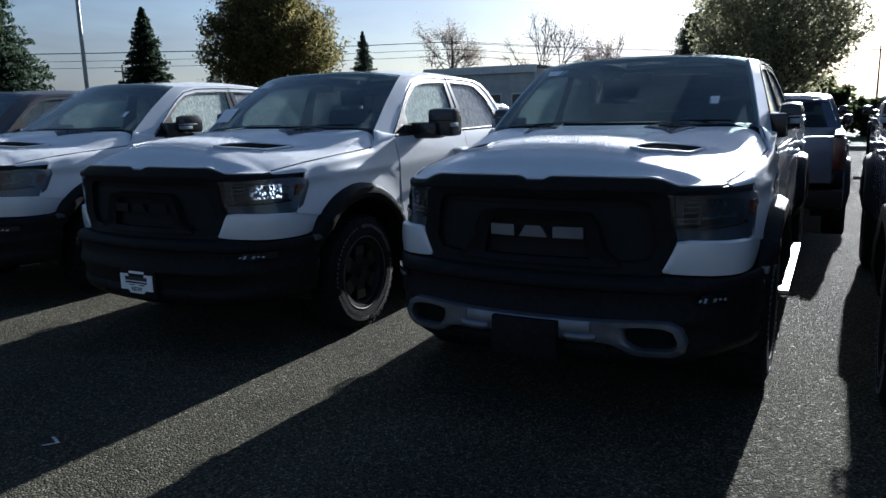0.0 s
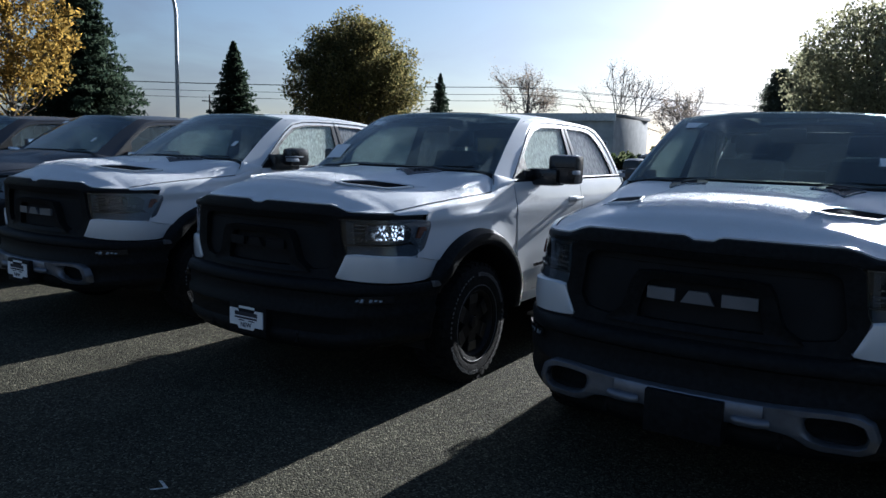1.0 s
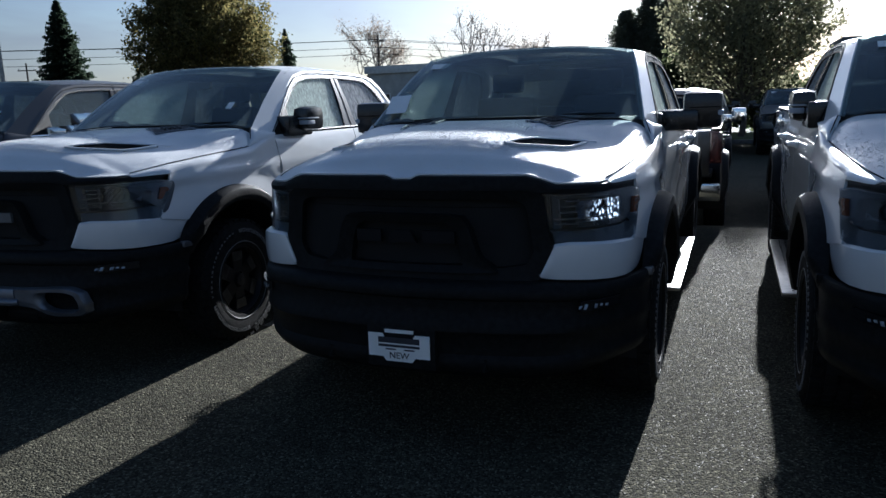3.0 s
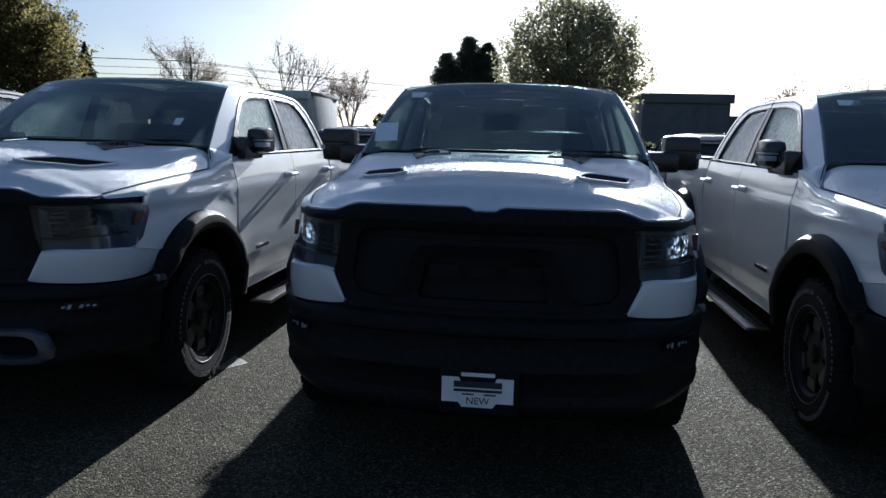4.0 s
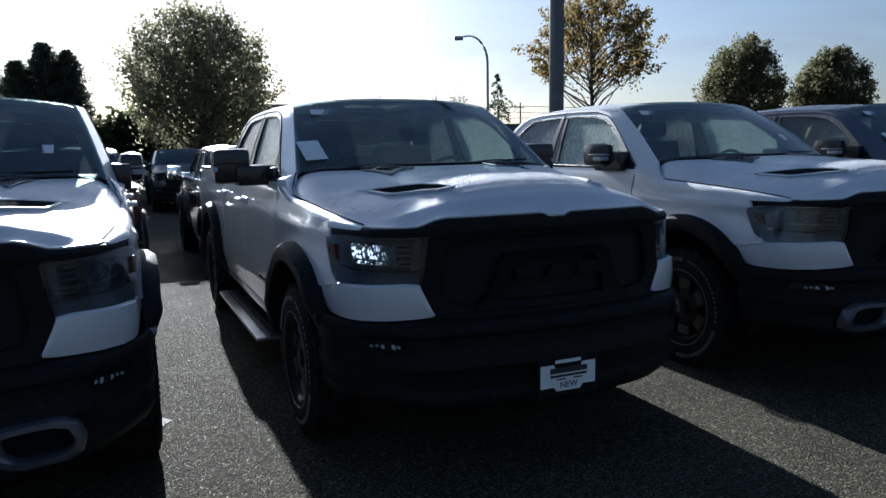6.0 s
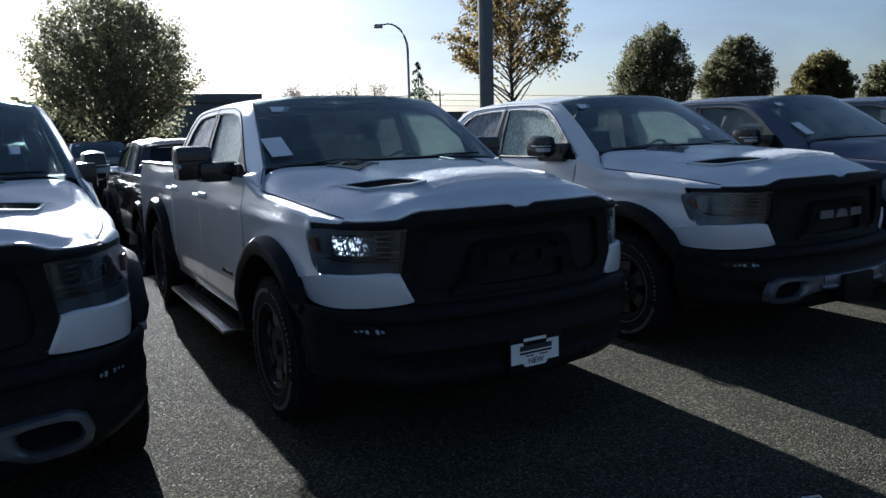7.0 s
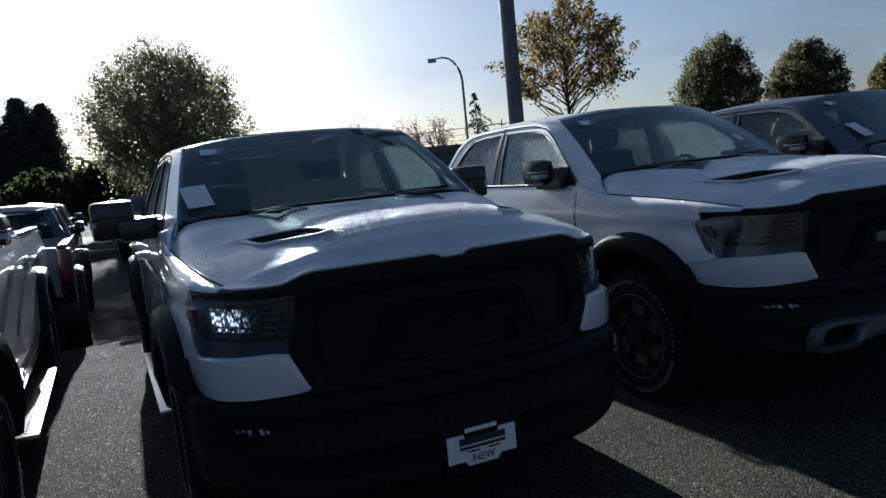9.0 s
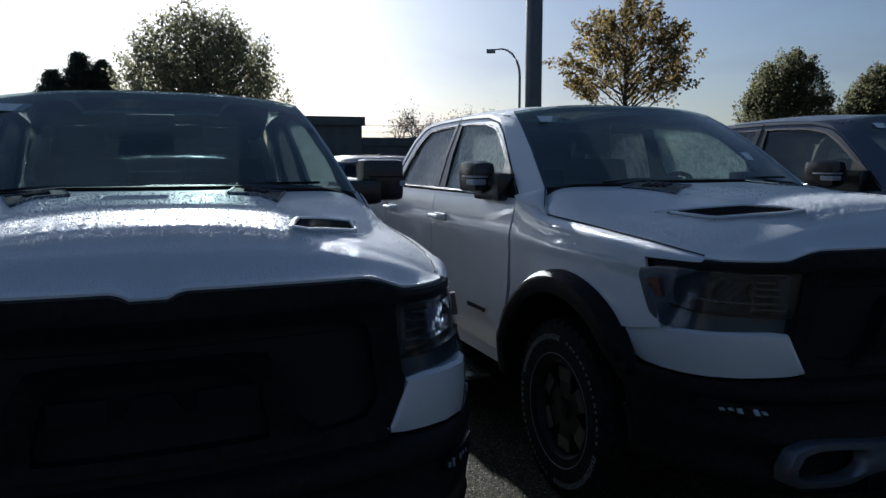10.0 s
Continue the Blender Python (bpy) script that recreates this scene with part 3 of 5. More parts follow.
    return plate(rows, -0.02)


def wheel(parent, key, x, y, sx):
    w = new("wheel")
    w.parent = parent
    w.location = (x * sx, y, 0.415)
    prof = [(0.225, 0.10), (0.235, 0.128), (0.29, 0.140), (0.345, 0.138), (0.385, 0.128), (0.405, 0.105), (0.412, 0.06), (0.412, -0.06), (0.405, -0.105), (0.385, -0.128), (0.29, -0.138), (0.225, -0.10)]
    tyre = lathe(prof, 56)
    blocks = []
    for i in range(40):
        a_ = 2 * math.pi * i / 40
        for h0, h1, off in ((0.065, 0.118, 0), (0.005, 0.055, 0.5), (-0.055, -0.005, 0), (-0.118, -0.065, 0.5)):
            b = a_ + off * 2 * math.pi / 40
            r0, r1 = (0.396, 0.418) if abs(h0 + h1) > 0.15 else (0.40, 0.422)
            da = 0.055
            pts = []
            for r in (r0, r1):
                for h, aa in ((h0, b - da), (h1, b - da), (h1, b + da), (h0, b + da)):
                    pts.append((h, r * math.cos(aa), r * math.sin(aa)))
            blocks.append((pts, [(4, 5, 6, 7), (0, 1, 5, 4), (1, 2, 6, 5), (2, 3, 7, 6), (3, 0, 4, 7)]))
    t_ = part("tyre", mirror(tyre, sx), M_TYRE, w, "all-terrain tyre", key=f"tyre{sx}", smooth=True)
    tagged(part("tread", mirror(join(*blocks), sx), M_TYRE, t_, key=f"tread{sx}", smooth=False), kind="stuff")
    bars = []

    def stroke(r0, r1, a0, a1):
        pts = [(h, r * math.cos(aa), r * math.sin(aa)) for h in (0.130, 0.1415) for r, aa in ((r0, a0), (r0, a1), (r1, a1), (r1, a0))]
        bars.append((pts, [(4, 5, 6, 7), (0, 1, 5, 4), (1, 2, 6, 5), (2, 3, 7, 6), (3, 0, 4, 7)]))

    for a0 in (0.30, 0.30 + math.pi):
        for i in range(12):
            a_ = a0 + i * 0.112
            stroke(0.330, 0.354, a_, a_ + 0.018)
            stroke(0.330, 0.354, a_ + 0.062, a_ + 0.080)
            for r in ((0.349,), (0.340,), (0.330, 0.349), (0.340, 0.330))[i % 4]:
                stroke(r, r + 0.005, a_ + 0.018, a_ + 0.062)
        for i in range(16):
            a_ = a0 + 1.50 + i * 0.095
            stroke(0.340, 0.349, a_, a_ + (0.04, 0.055, 0.03)[i % 3])
    ringp = lathe([(0.262, 0.1365), (0.265, 0.1400), (0.268, 0.1372)], 48)
    tagged(part("sidewall_marking", mirror(join(ringp, *bars), sx), M_WHITELETTER, t_, "white raised sidewall bars", key=f"swm{sx}", smooth=False), kind="stuff")
    rim = lathe([(0.232, 0.095), (0.238, 0.118), (0.226, 0.122), (0.212, 0.10), (0.205, 0.02), (0.20, -0.09)], 48)
    disc = lathe([(0.20, 0.03), (0.07, 0.045), (0.0, 0.045)], 32)
    spokes = []
    for i in range(6):
        m = Matrix.Rotation(2 * math.pi * i / 6, 4, "X")
        spokes.append(moved(prism([(0.045, -0.045, 0.05), (0.045, 0.045, 0.05), (0.04, 0.055, 0.20), (0.04, -0.055, 0.20)], (0.05, 0, 0)), m))
    r_ = part("rim", mirror(join(rim, disc, *spokes), sx), M_RIM, w, "black alloy rim", key=f"rim{sx}", smooth=True)
    face = prism([(0.094, -0.048, 0.135), (0.094, 0.048, 0.135), (0.092, 0.056, 0.196), (0.092, -0.056, 0.196)], (0.006, 0, 0))
    for i in range(6):
        part("spoke_face", mirror(face, sx), M_SPOKE, r_, "dark machined spoke tip" if not i else "", key=f"spf{sx}", smooth=False).rotation_euler.x = 2 * math.pi * i / 6
    part("hub_cap", mirror(lathe([(0.0, 0.118), (0.042, 0.112), (0.048, 0.09), (0.05, 0.04)], 24), sx), M_RIM, r_, key=f"hub{sx}")
    nut = moved(lathe([(0.0, 0.075), (0.012, 0.072), (0.014, 0.04)], 8), Matrix.Translation((0, 0, 0.085)))
    for i in range(6):
        part("lug_nut", mirror(nut, sx), M_CHROME, r_, key=f"nut{sx}").rotation_euler.x = 2 * math.pi * (i + 0.5) / 6
    return w


def pane_from(corners, bow, n=10, m=6, t=0.006):
    """A curved pane between four corners (bottom left, bottom right, top right, top left)."""
    bl, br, tr, tl = [np.array(c, float) for c in corners]
    rows = []
    for s in np.linspace(0, 1, n):
        row = []
        for r in np.linspace(0, 1, m):
            p = lerp(lerp(bl, br, s), lerp(tl, tr, s), r)
            p = p + np.array(bow) * (1 - (2 * s - 1) ** 2)
            row.append(tuple(p))
        rows.append(row)
    return plate(rows, t)


def roof_rows(y0, y1, u0, u1, ny, nu):
    """A stretch of the roof's surface as rows of points."""
    rows = []
    for y in np.linspace(y0, y1, ny):
        rows.append([(u * 0.745, y + 0.10 * u * u * (1 - (y - 2.0) / 1.72), roof_z(u, y) - 0.05 * smooth01(3.5, 3.75, y)) for u in np.linspace(u1, u0, nu)])
    return rows


def roof_z(u, y):
    return 1.928 - 0.06 * abs(u) ** 3.2 - 0.045 * ((y - 2.75) / 0.85) ** 2


def dew_shape(spots, seed):
    """Small eight-sided drops on the given spots."""
    rng = random.Random(seed)
    vs, fs = [], []
    for x, y, z in spots:
        r = rng.uniform(0.0018, 0.0042)
        k = len(vs)
        vs += [(x + r, y, z), (x, y + r, z), (x - r, y, z), (x, y - r, z), (x, y, z + r * 0.8), (x, y, z - r * 0.4)]
        for i in range(4):
            j = (i + 1) % 4
            fs += [(k + i, k + j, k + 4), (k + j, k + i, k + 5)]
    return vs, fs


def hood_drops(seed):
    rng = random.Random(seed)
    out = []
    for _ in range(3000):
        x, y = rng.uniform(-0.43, 0.43), 0.17 + 0.95 * rng.random() ** 1.8
        out.append((x, y, hood_z(x, y) + 0.006))
    for _ in range(900):
        sx = rng.choice((-1, 1))
        s, r = rng.uniform(-0.12, 1.15), rng.choice((rng.uniform(-0.22, -0.03), rng.uniform(1.03, 1.25)))
        x = lerp(lerp(0.385, 0.625, s), lerp(0.445, 0.665, s), r)
        y = lerp(lerp(0.235, 0.45, s), lerp(0.485, 0.70, s), r)
        out.append((sx * x, y, hood_z(x, y) + 0.006))
    for _ in range(380):
        y = rng.uniform(0.32, 1.25)
        x = hood_half(y) - rng.uniform(0.005, 0.11)
        out.append((rng.choice((-1, 1)) * x, y, hood_z(x, y) + 0.005))
    return out


def roof_drops(seed):
    rng = random.Random(seed)
    out = []
    for _ in range(520):
        u, q = rng.uniform(-0.98, 0.98), rng.random() ** 2
        y = 2.03 + 0.6 * q
        out.append((u * 0.745, y + 0.10 * u * u * (1 - (y - 2.0) / 1.72), roof_z(u, y) + 0.002))
    return out


def letter_shapes(z0, z1, depth):
    """Three plain slab shapes standing in for the grille lettering."""
    out = []
    yf = lambda x: front_lamp_y(x, 1.0) - 0.028
    for x0, x1, kind in ((-0.225, -0.10, 0), (-0.072, 0.072, 1), (0.10, 0.245, 2)):
        w, h = x1 - x0, z1 - z0
        cut = (0.0, 0.22, 0.0)[kind]
        o = [(0, 0), (1, 0), (1 - cut, 1), (cut, 1)]
        out.append(prism([(x0 + w * px, yf(x0 + w * px), z0 + h * pz) for px, pz in o], (0, depth, 0)))
    return out


def tow_mirror():
    """A tall rounded mirror head that runs on into a thick arm at the door."""
    return join(box(1.040, 1.277, 1.955, 2.130, 1.350, 1.576, 0.038), box(0.875, 1.14, 1.915, 2.095, 1.334, 1.468, 0.03), box(0.875, 0.935, 1.80, 2.09, 1.350, 1.455, 0.025))


def pickup(name, paint, label, category="pickup truck", skid=False, letters=None, vents=True, dealer_plate=False, holder=False, step=True, sticker=True, paper=False, chrome_mirror=False, mirror_reach=0.24, group="", lit=False, side_glass=None):
    car = tagged(new(name), label, category, group or "row of parked pickup trucks")
    # bonnet with louvred vents and matt black rear patches
    hood = part("hood", hood_shape(), paint, car, "dew-covered bonnet with raised centre", key="hood")
    if vents:
        tagged(part("dew", dew_shape(hood_drops(3), 5), M_DEW, hood, "clear dew drops", key="hooddew", smooth=False), kind="stuff")
    for sx in (1, -1):
        if vents:
            def on(x, y, d):
                return (sx * x, y, hood_z(x, y) + d)
            quad = lambda s, r, d: on(lerp(lerp(0.385, 0.625, s), lerp(0.445, 0.665, s), r), lerp(lerp(0.235, 0.45, s), lerp(0.485, 0.70, s), r), d)
            bed = [[quad(s, r, 0.006) for r in np.linspace(0, 1, 6)] for s in np.linspace(0, 1, 9)]
            if sx < 0:
                bed = bed[::-1]
            vent = part("vent", plate(bed, 0.01), M_DECAL, hood, "dark bonnet louvre", key=f"vent{sx}")
            for r in (0.14, 0.26, 0.38, 0.5, 0.62, 0.74, 0.86):
                pts = [quad(s, r, 0.008) for s in np.linspace(0.06, 0.94, 6)]
                part("slat", tube(pts, 0.005, 6), M_PLASTIC, vent, key=f"slat{sx}{r}")
            rim = [quad(*c, 0.008) for c in ((0, 0), (0.25, -0.02), (0.5, -0.02), (0.75, -0.02), (0.97, 0), (1.02, 0.1), (1.02, 0.9), (0.97, 1), (0.75, 1.02), (0.5, 1.02), (0.25, 1.02), (0, 1), (-0.01, 0.5), (0, 0))]
            part("vent_rim", tube(rim, 0.0075, 8), paint, hood, key=f"ventrim{sx}")
            dec = lambda s, r, d: on(lerp(lerp(0.33, 0.27, r), lerp(0.52, 0.445, r), s), lerp(lerp(1.355, 1.25, s), lerp(1.03, 0.93, s), r), d)
            pat = [[dec(s, r, 0.007) for r in np.linspace(0, 1, 8)] for s in np.linspace(0, 1, 6)]
            if sx < 0:
                pat = pat[::-1]
            decal = part("hood_decal", plate(pat[::-1], 0.012), M_DECAL, hood, "matt black bonnet patch", key=f"decal{sx}")
            part("patch_edge", tube([dec(*c, 0.008) for c in ((0, 0), (0.5, 0), (1, 0), (1, 0.5), (1, 1), (0.5, 1), (0, 1), (0, 0.5), (0, 0))], 0.004, 6), M_DARKCHROME, decal, key=f"dece{sx}")
            for k in range(4):
                q = 0.30 + 0.13 * k
                part("raised_bar", tube([dec(0.30, q, 0.010), dec(0.70, q, 0.010)], 0.009, 6), M_DECAL, decal, key=f"decb{sx}{k}")
    # shut lines round the bonnet
    for sx in (1, -1):
        edge = [(sx * (hood_half(y) + 0.002), y, hood_z(hood_half(y), y) + 0.002) for y in np.linspace(0.26, 1.30, 22)]
        edge += [(sx * 0.914, 1.335, 1.335), (sx * 0.897, 1.365, 1.378), (sx * 0.874, 1.405, 1.428)]
        part("shut_line", tube(edge, 0.0032, 5), M_VOID, hood, key=f"shut{sx}")
    # black lip and lamp brows
    pts = []
    for x in np.concatenate([np.linspace(-0.934, -0.66, 10), np.linspace(-0.64, -0.1, 12), np.linspace(-0.085, 0.085, 9), np.linspace(0.1, 0.64, 12), np.linspace(0.66, 0.934, 10)]):
        z1 = lip_z(x)
        z0 = float(np.interp(abs(x), (0, 0.58, 0.66, 0.97), (1.175, 1.175, 1.172, 1.158)))
        y = front_lamp_y(x, 1.2)
        pts.append([(x, y + 0.03, z1 + 0.001), (x, y - 0.006, z1 - 0.006), (x, y - 0.018, lerp(z1, z0, 0.5)), (x, y - 0.014, z0)])
    part("hood_lip", plate(pts, -0.02), M_PLASTIC, car, "black plastic bonnet lip", key="lip")
    # grille
    surround_out = resample(mirrored([(0, 1.19), (0.30, 1.19), (0.56, 1.188), (0.620, 1.165), (0.628, 1.08), (0.640, 0.99), (0.655, 0.955), (0.625, 0.83), (0.60, 0.80), (0.3, 0.79), (0, 0.79)]), 96)
    surround_in = resample(mirrored([(0, 1.150), (0.30, 1.150), (0.50, 1.145), (0.545, 1.12), (0.56, 1.02), (0.575, 0.92), (0.54, 0.865), (0.44, 0.85), (0.3, 0.85), (0, 0.85)]), 96)
    gf = lambda x, z: front_lamp_y(x, z) - 0.022
    grille = part("grille", loop_frame(surround_out, surround_in, gf, 0.07), M_PLASTIC, car, "black grille surround", key="grille")
    inner_o = resample(mirrored([(0, 1.085), (0.20, 1.085), (0.275, 1.075), (0.305, 1.03), (0.345, 0.90), (0.43, 0.835), (0.30, 0.83), (0, 0.83)]), 80)
    inner_i = resample(mirrored([(0, 1.048), (0.19, 1.048), (0.226, 1.034), (0.246, 0.99), (0.268, 0.90), (0.272, 0.862), (0.2, 0.86), (0, 0.86)]), 80)
    part("centre_frame", loop_frame(inner_o, inner_i, lambda x, z: gf(x, z) - 0.008, 0.06), M_PLASTIC, grille, "raised black centre frame", key="gcentre")
    back = [[(x, front_lamp_y(x, 1.0) + 0.045, z) for z in (1.17, 0.82)] for x in np.linspace(-0.60, 0.60, 14)]
    part("grille_backing", plate(back, 0.01), M_VOID, grille, key="gback")
    bars = []
    for z in np.arange(0.872, 1.15, 0.034):
        bars.append(tube([(x, front_lamp_y(x, z) + 0.042, z) for x in np.linspace(-0.56, 0.56, 9)], 0.0045, 5))
    for x in np.arange(-0.54, 0.55, 0.06):
        bars.append(tube([(x, front_lamp_y(x, 1.0) + 0.043, 0.855), (x, front_lamp_y(x, 1.0) + 0.043, 1.155)], 0.004, 5))
    tagged(part("grille_mesh", join(*bars), M_MESH, grille, "black honeycomb mesh", key="gmesh"), kind="stuff")
    if letters:
        for i, sh in enumerate(letter_shapes(0.960, 1.014, 0.018)):
            part("emblem_slab", sh, letters, grille, "satin silver emblem shape" if letters is M_LETTER else "dark emblem shape", key=f"emb{i}", smooth=False)
    # bumper
    bumper = part("front_bumper", bumper_shape(), M_PLASTIC, car, "black moulded front bumper", key="bumper")
    part("air_dam", box(-0.58, 0.58, 0.10, 0.20, 0.325, 0.38, 0.02), M_PLASTIC, bumper, key="dam")
    for sx in (1, -1):
        fog = part("fog_lamp", mirror(plate([[(x, bumper_y(x) - 0.062 + 0.018 * (x - 0.76) / 0.145, z) for z in (0.718, 0.712, 0.680, 0.674)] for x in np.linspace(0.765, 0.90, 6)], 0.02), sx), M_GLOSSBLACK, bumper, key=f"fog{sx}")
        for k in range(7):
            x, hh = 0.778 + 0.0185 * k, (0.006, 0.011, 0.0, 0.012, 0.007, 0.012, 0.005)[k]
            if not hh:
                continue
            face = [(x + dx_, bumper_y(x + dx_) - 0.100 + 0.018 * (x + dx_ - 0.76) / 0.145 + 0.6 * (z_ - 0.69), z_) for dx_, z_ in ((-0.007, 0.696 - hh * 0.8), (0.003, 0.696 - hh), (0.008, 0.696 + hh * 0.7), (-0.004, 0.696 + hh))]
            part("fog_reflector", mirror(prism(face, (0, 0.012, 0)), sx), M_FOG, fog, "small chrome lamp reflector" if k == 0 else "", key=f"fogr{sx}{k}", smooth=False)
        part("tow_hook", mirror(tube([(0.38, -0.03, 0.44), (0.38, -0.10, 0.45), (0.38, -0.11, 0.41), (0.38, -0.04, 0.40)], 0.012), sx), M_PLASTIC, bumper, key=f"hook{sx}")
        part("corner_trim", mirror(box(0.985, 1.024, 0.44, 0.545, 0.745, 0.782, 0.008), sx), M_SILVER if sx > 0 else M_PLASTIC, bumper, key=f"ctrim{sx}")
    if skid:
        bar = part("skid_bar", skid_shape(), M_SILVER, bumper, "satin silver skid bar with two oval openings", key="skid")
        for sx in (1, -1):
            part("skid_tube", mirror(join(tube([(0.205, -0.190, 0.520), (0.225, -0.204, 0.520), (0.30, -0.198, 0.520), (0.335, -0.176, 0.520)], 0.021, 10)), sx), M_SILVER, bar, key=f"sktube{sx}")
    if holder or dealer_plate:
        py = -0.078 if skid else 0.0
        pl = part("plate_holder", box(-0.16, 0.17, -0.158 + py, -0.10, 0.40, 0.588, 0.006), M_PLASTIC, bumper, "black number plate holder", key=f"holder{skid}")
        if dealer_plate:
            z0, z1, x0, x1 = 0.432, 0.552, -0.150, 0.147
            o = [(x0, z0 + 0.02), (x0 + 0.07, z0 + 0.02), (x0 + 0.085, z0), (x1 - 0.085, z0), (x1 - 0.07, z0 + 0.02), (x1, z0 + 0.02), (x1, z1 + 0.006), (x1 - 0.07, z1 + 0.006), (x1 - 0.078, z1 - 0.012), (x0 + 0.078, z1 - 0.012), (x0 + 0.07, z1 + 0.006), (x0, z1 + 0.006)]
            card = part("dealer_card", prism([(x, -0.165 + py, z) for x, z in o], (0, 0.006, 0)), M_PAPER, pl, "white card insert with dark printing", key=f"card{skid}", smooth=False)
            for k, (cx, cz, w, h) in enumerate(((0.0, 0.530, 0.20, 0.026), (0.0, 0.504, 0.20, 0.011), (-0.04, 0.488, 0.05, 0.006), (0.05, 0.488, 0.05, 0.006))):
                part("print_bar", box(cx - w / 2, cx + w / 2, -0.1675 + py, -0.1652 + py, cz - h / 2, cz + h / 2, 0), M_INK, card, key=f"pbar{k}{skid}", smooth=False)
            part("frame_print", box(-0.07, 0.07, -0.1605 + py, -0.1582 + py, 0.562, 0.578, 0), M_PAPER, pl, key=f"fprint{skid}", smooth=False)
            cu = bpy.data.curves.new("word", "FONT")
            cu.body, cu.size, cu.align_x, cu.extrude = "NEW", 0.042, "CENTER", 0.001
            cu.materials.append(M_INK)
            w = new("printed_word", cu)
            w.parent = card
            w.matrix_basis = pose(0.0, -0.1665 + py, 0.446, 90, 0, 0)
            w["label"] = "dark printed word"
    # lamps, fenders, wings, doors, bed, windows on both sides
    for sx in (1, -1):
        S = "L" if sx > 0 else "R"
        lamp = part("headlamp", mirror(plate(lamp_grid(0.618, 0.915, 0.945, 1.155, 0.085, slant=0.02), 0.02), sx), M_LAMPBODY, car, "rectangular headlamp with amber marker", key="lampbody" + S)
        part("lens", mirror(plate(lamp_grid(0.612, 0.952, 0.936, 1.170, -0.004, 16, 8, slant=0.04), 0.005), sx), M_LENS, lamp, "clear lamp lens", key="lens" + S).visible_shadow = False
        guide_out = resample([(0.645, 1.160), (0.80, 1.161), (0.925, 1.158), (0.944, 1.150), (0.951, 1.120), (0.951, 1.030), (0.949, 0.965), (0.942, 0.944), (0.90, 0.938), (0.78, 0.940), (0.67, 0.944), (0.655, 0.955)], 56)
        guide_in = resample([(0.668, 1.142), (0.80, 1.143), (0.872, 1.140), (0.894, 1.128), (0.906, 1.100), (0.906, 1.040), (0.896, 1.018), (0.870, 1.008), (0.82, 1.000), (0.77, 1.004), (0.72, 1.012), (0.676, 1.016)], 56)
        part("light_guide", mirror(loop_frame(guide_out, guide_in, lambda x, z: front_lamp_y(x, z) + 0.008, 0.035), sx), M_DRL, lamp, "smoky grey light guide round the lamp", key="drl" + S)
        part("lamp_bezel", mirror(plate(lamp_grid(0.63, 0.930, 1.010, 1.018, 0.030, 12, 3), 0.03), sx), M_GLOSSBLACK, lamp, key="bez" + S)
        for k, xx in enumerate((0.80, 0.70)):
            c = lathe([(0.0, -0.012), (0.018, -0.008), (0.026, 0.004), (0.034, -0.006), (0.048, -0.03), (0.052, -0.03), (0.05, 0.01)], 20, "y")
            part("reflector", mirror(moved(c, Matrix.Translation((xx, front_lamp_y(xx, 1.085) + 0.085, 1.092))), sx), M_GLOSSBLACK, lamp, "dark projector bowl", key=f"refl{S}{k}")
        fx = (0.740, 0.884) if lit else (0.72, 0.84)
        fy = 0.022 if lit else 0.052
        part("facet", mirror(plate([[(x, front_lamp_y(x, 1.085) + fy + 0.008 * ((i + j) % 2), z) for j, z in enumerate(np.linspace(1.13, 1.04, 7))] for i, x in enumerate(np.linspace(*fx, 13))], 0.004), sx), M_LAMPGLOW if lit else M_SMOKE, lamp, "faceted reflector", key=f"facet{S}{lit}", smooth=False)
        part("lamp_divider", mirror(plate(lamp_grid(0.64, 0.88, 1.055, 1.062, 0.034, 10, 3), 0.02), sx), M_DARKCHROME, lamp, key="ldiv" + S)
        for k, zz in enumerate((1.035, 1.085, 1.110, 1.132)):
            part("lamp_fin", mirror(plate(lamp_grid(0.650 + 0.012 * k, 0.745, zz, zz + 0.007, 0.034, 6, 2), 0.03), sx), M_DARKCHROME, lamp, "thin chrome fin inside the lamp" if k == 0 else "", key=f"lfin{S}{k}")
        part("side_marker", mirror(plate(lamp_grid(0.927, 0.943, 1.050, 1.118, 0.004, 6, 4), 0.02), sx), M_AMBER, lamp, "amber side marker", key="amber" + S)
        part("fender", mirror(fender_shape(), sx), paint, car, key="fender" + S)
        part("windscreen_corner", mirror(cowl_post_shape(), sx), paint, car, key="cpost" + S)
        part("bumper_wing", mirror(wing_shape(), sx), paint, car, "painted bumper corner under the headlamp", key="wing" + S)
        part("wheel_flare", mirror(flare_shape(AXLE_F, 0.72, 0.44), sx), M_PLASTIC, car, "black wheel arch flare", key="flareF" + S)
        part("wheel_flare", mirror(flare_shape(AXLE_R, 0.46, 0.46), sx), M_PLASTIC, car, key="flareR" + S)
        part("wheel_liner", mirror(liner_shape(AXLE_F), sx), M_VOID, car, key="linF" + S)
        part("wheel_liner", mirror(liner_shape(AXLE_R), sx), M_VOID, car, key="linR" + S)
        fd = part("front_door", mirror(side_panel(1.600, 2.835, 0.50, 1.365, front_slant=0.06), sx), paint, car, key="fdoor" + S)
        rd = part("rear_door", mirror(side_panel(2.843, 3.90, 0.50, 1.365, arch=AXLE_R, rear_slant=0.02), sx), paint, car, key="rdoor" + S)
        part("bed_side", mirror(side_panel(3.945, 5.80, 0.50, 1.385, arch=AXLE_R, ny=30), sx), paint, car, key="bed" + S)
        part("bed_rail_cap", mirror(box(0.84, 0.945, 3.95, 5.80, 1.375, 1.40, 0.01), sx), M_PLASTIC, car, key="rail" + S)
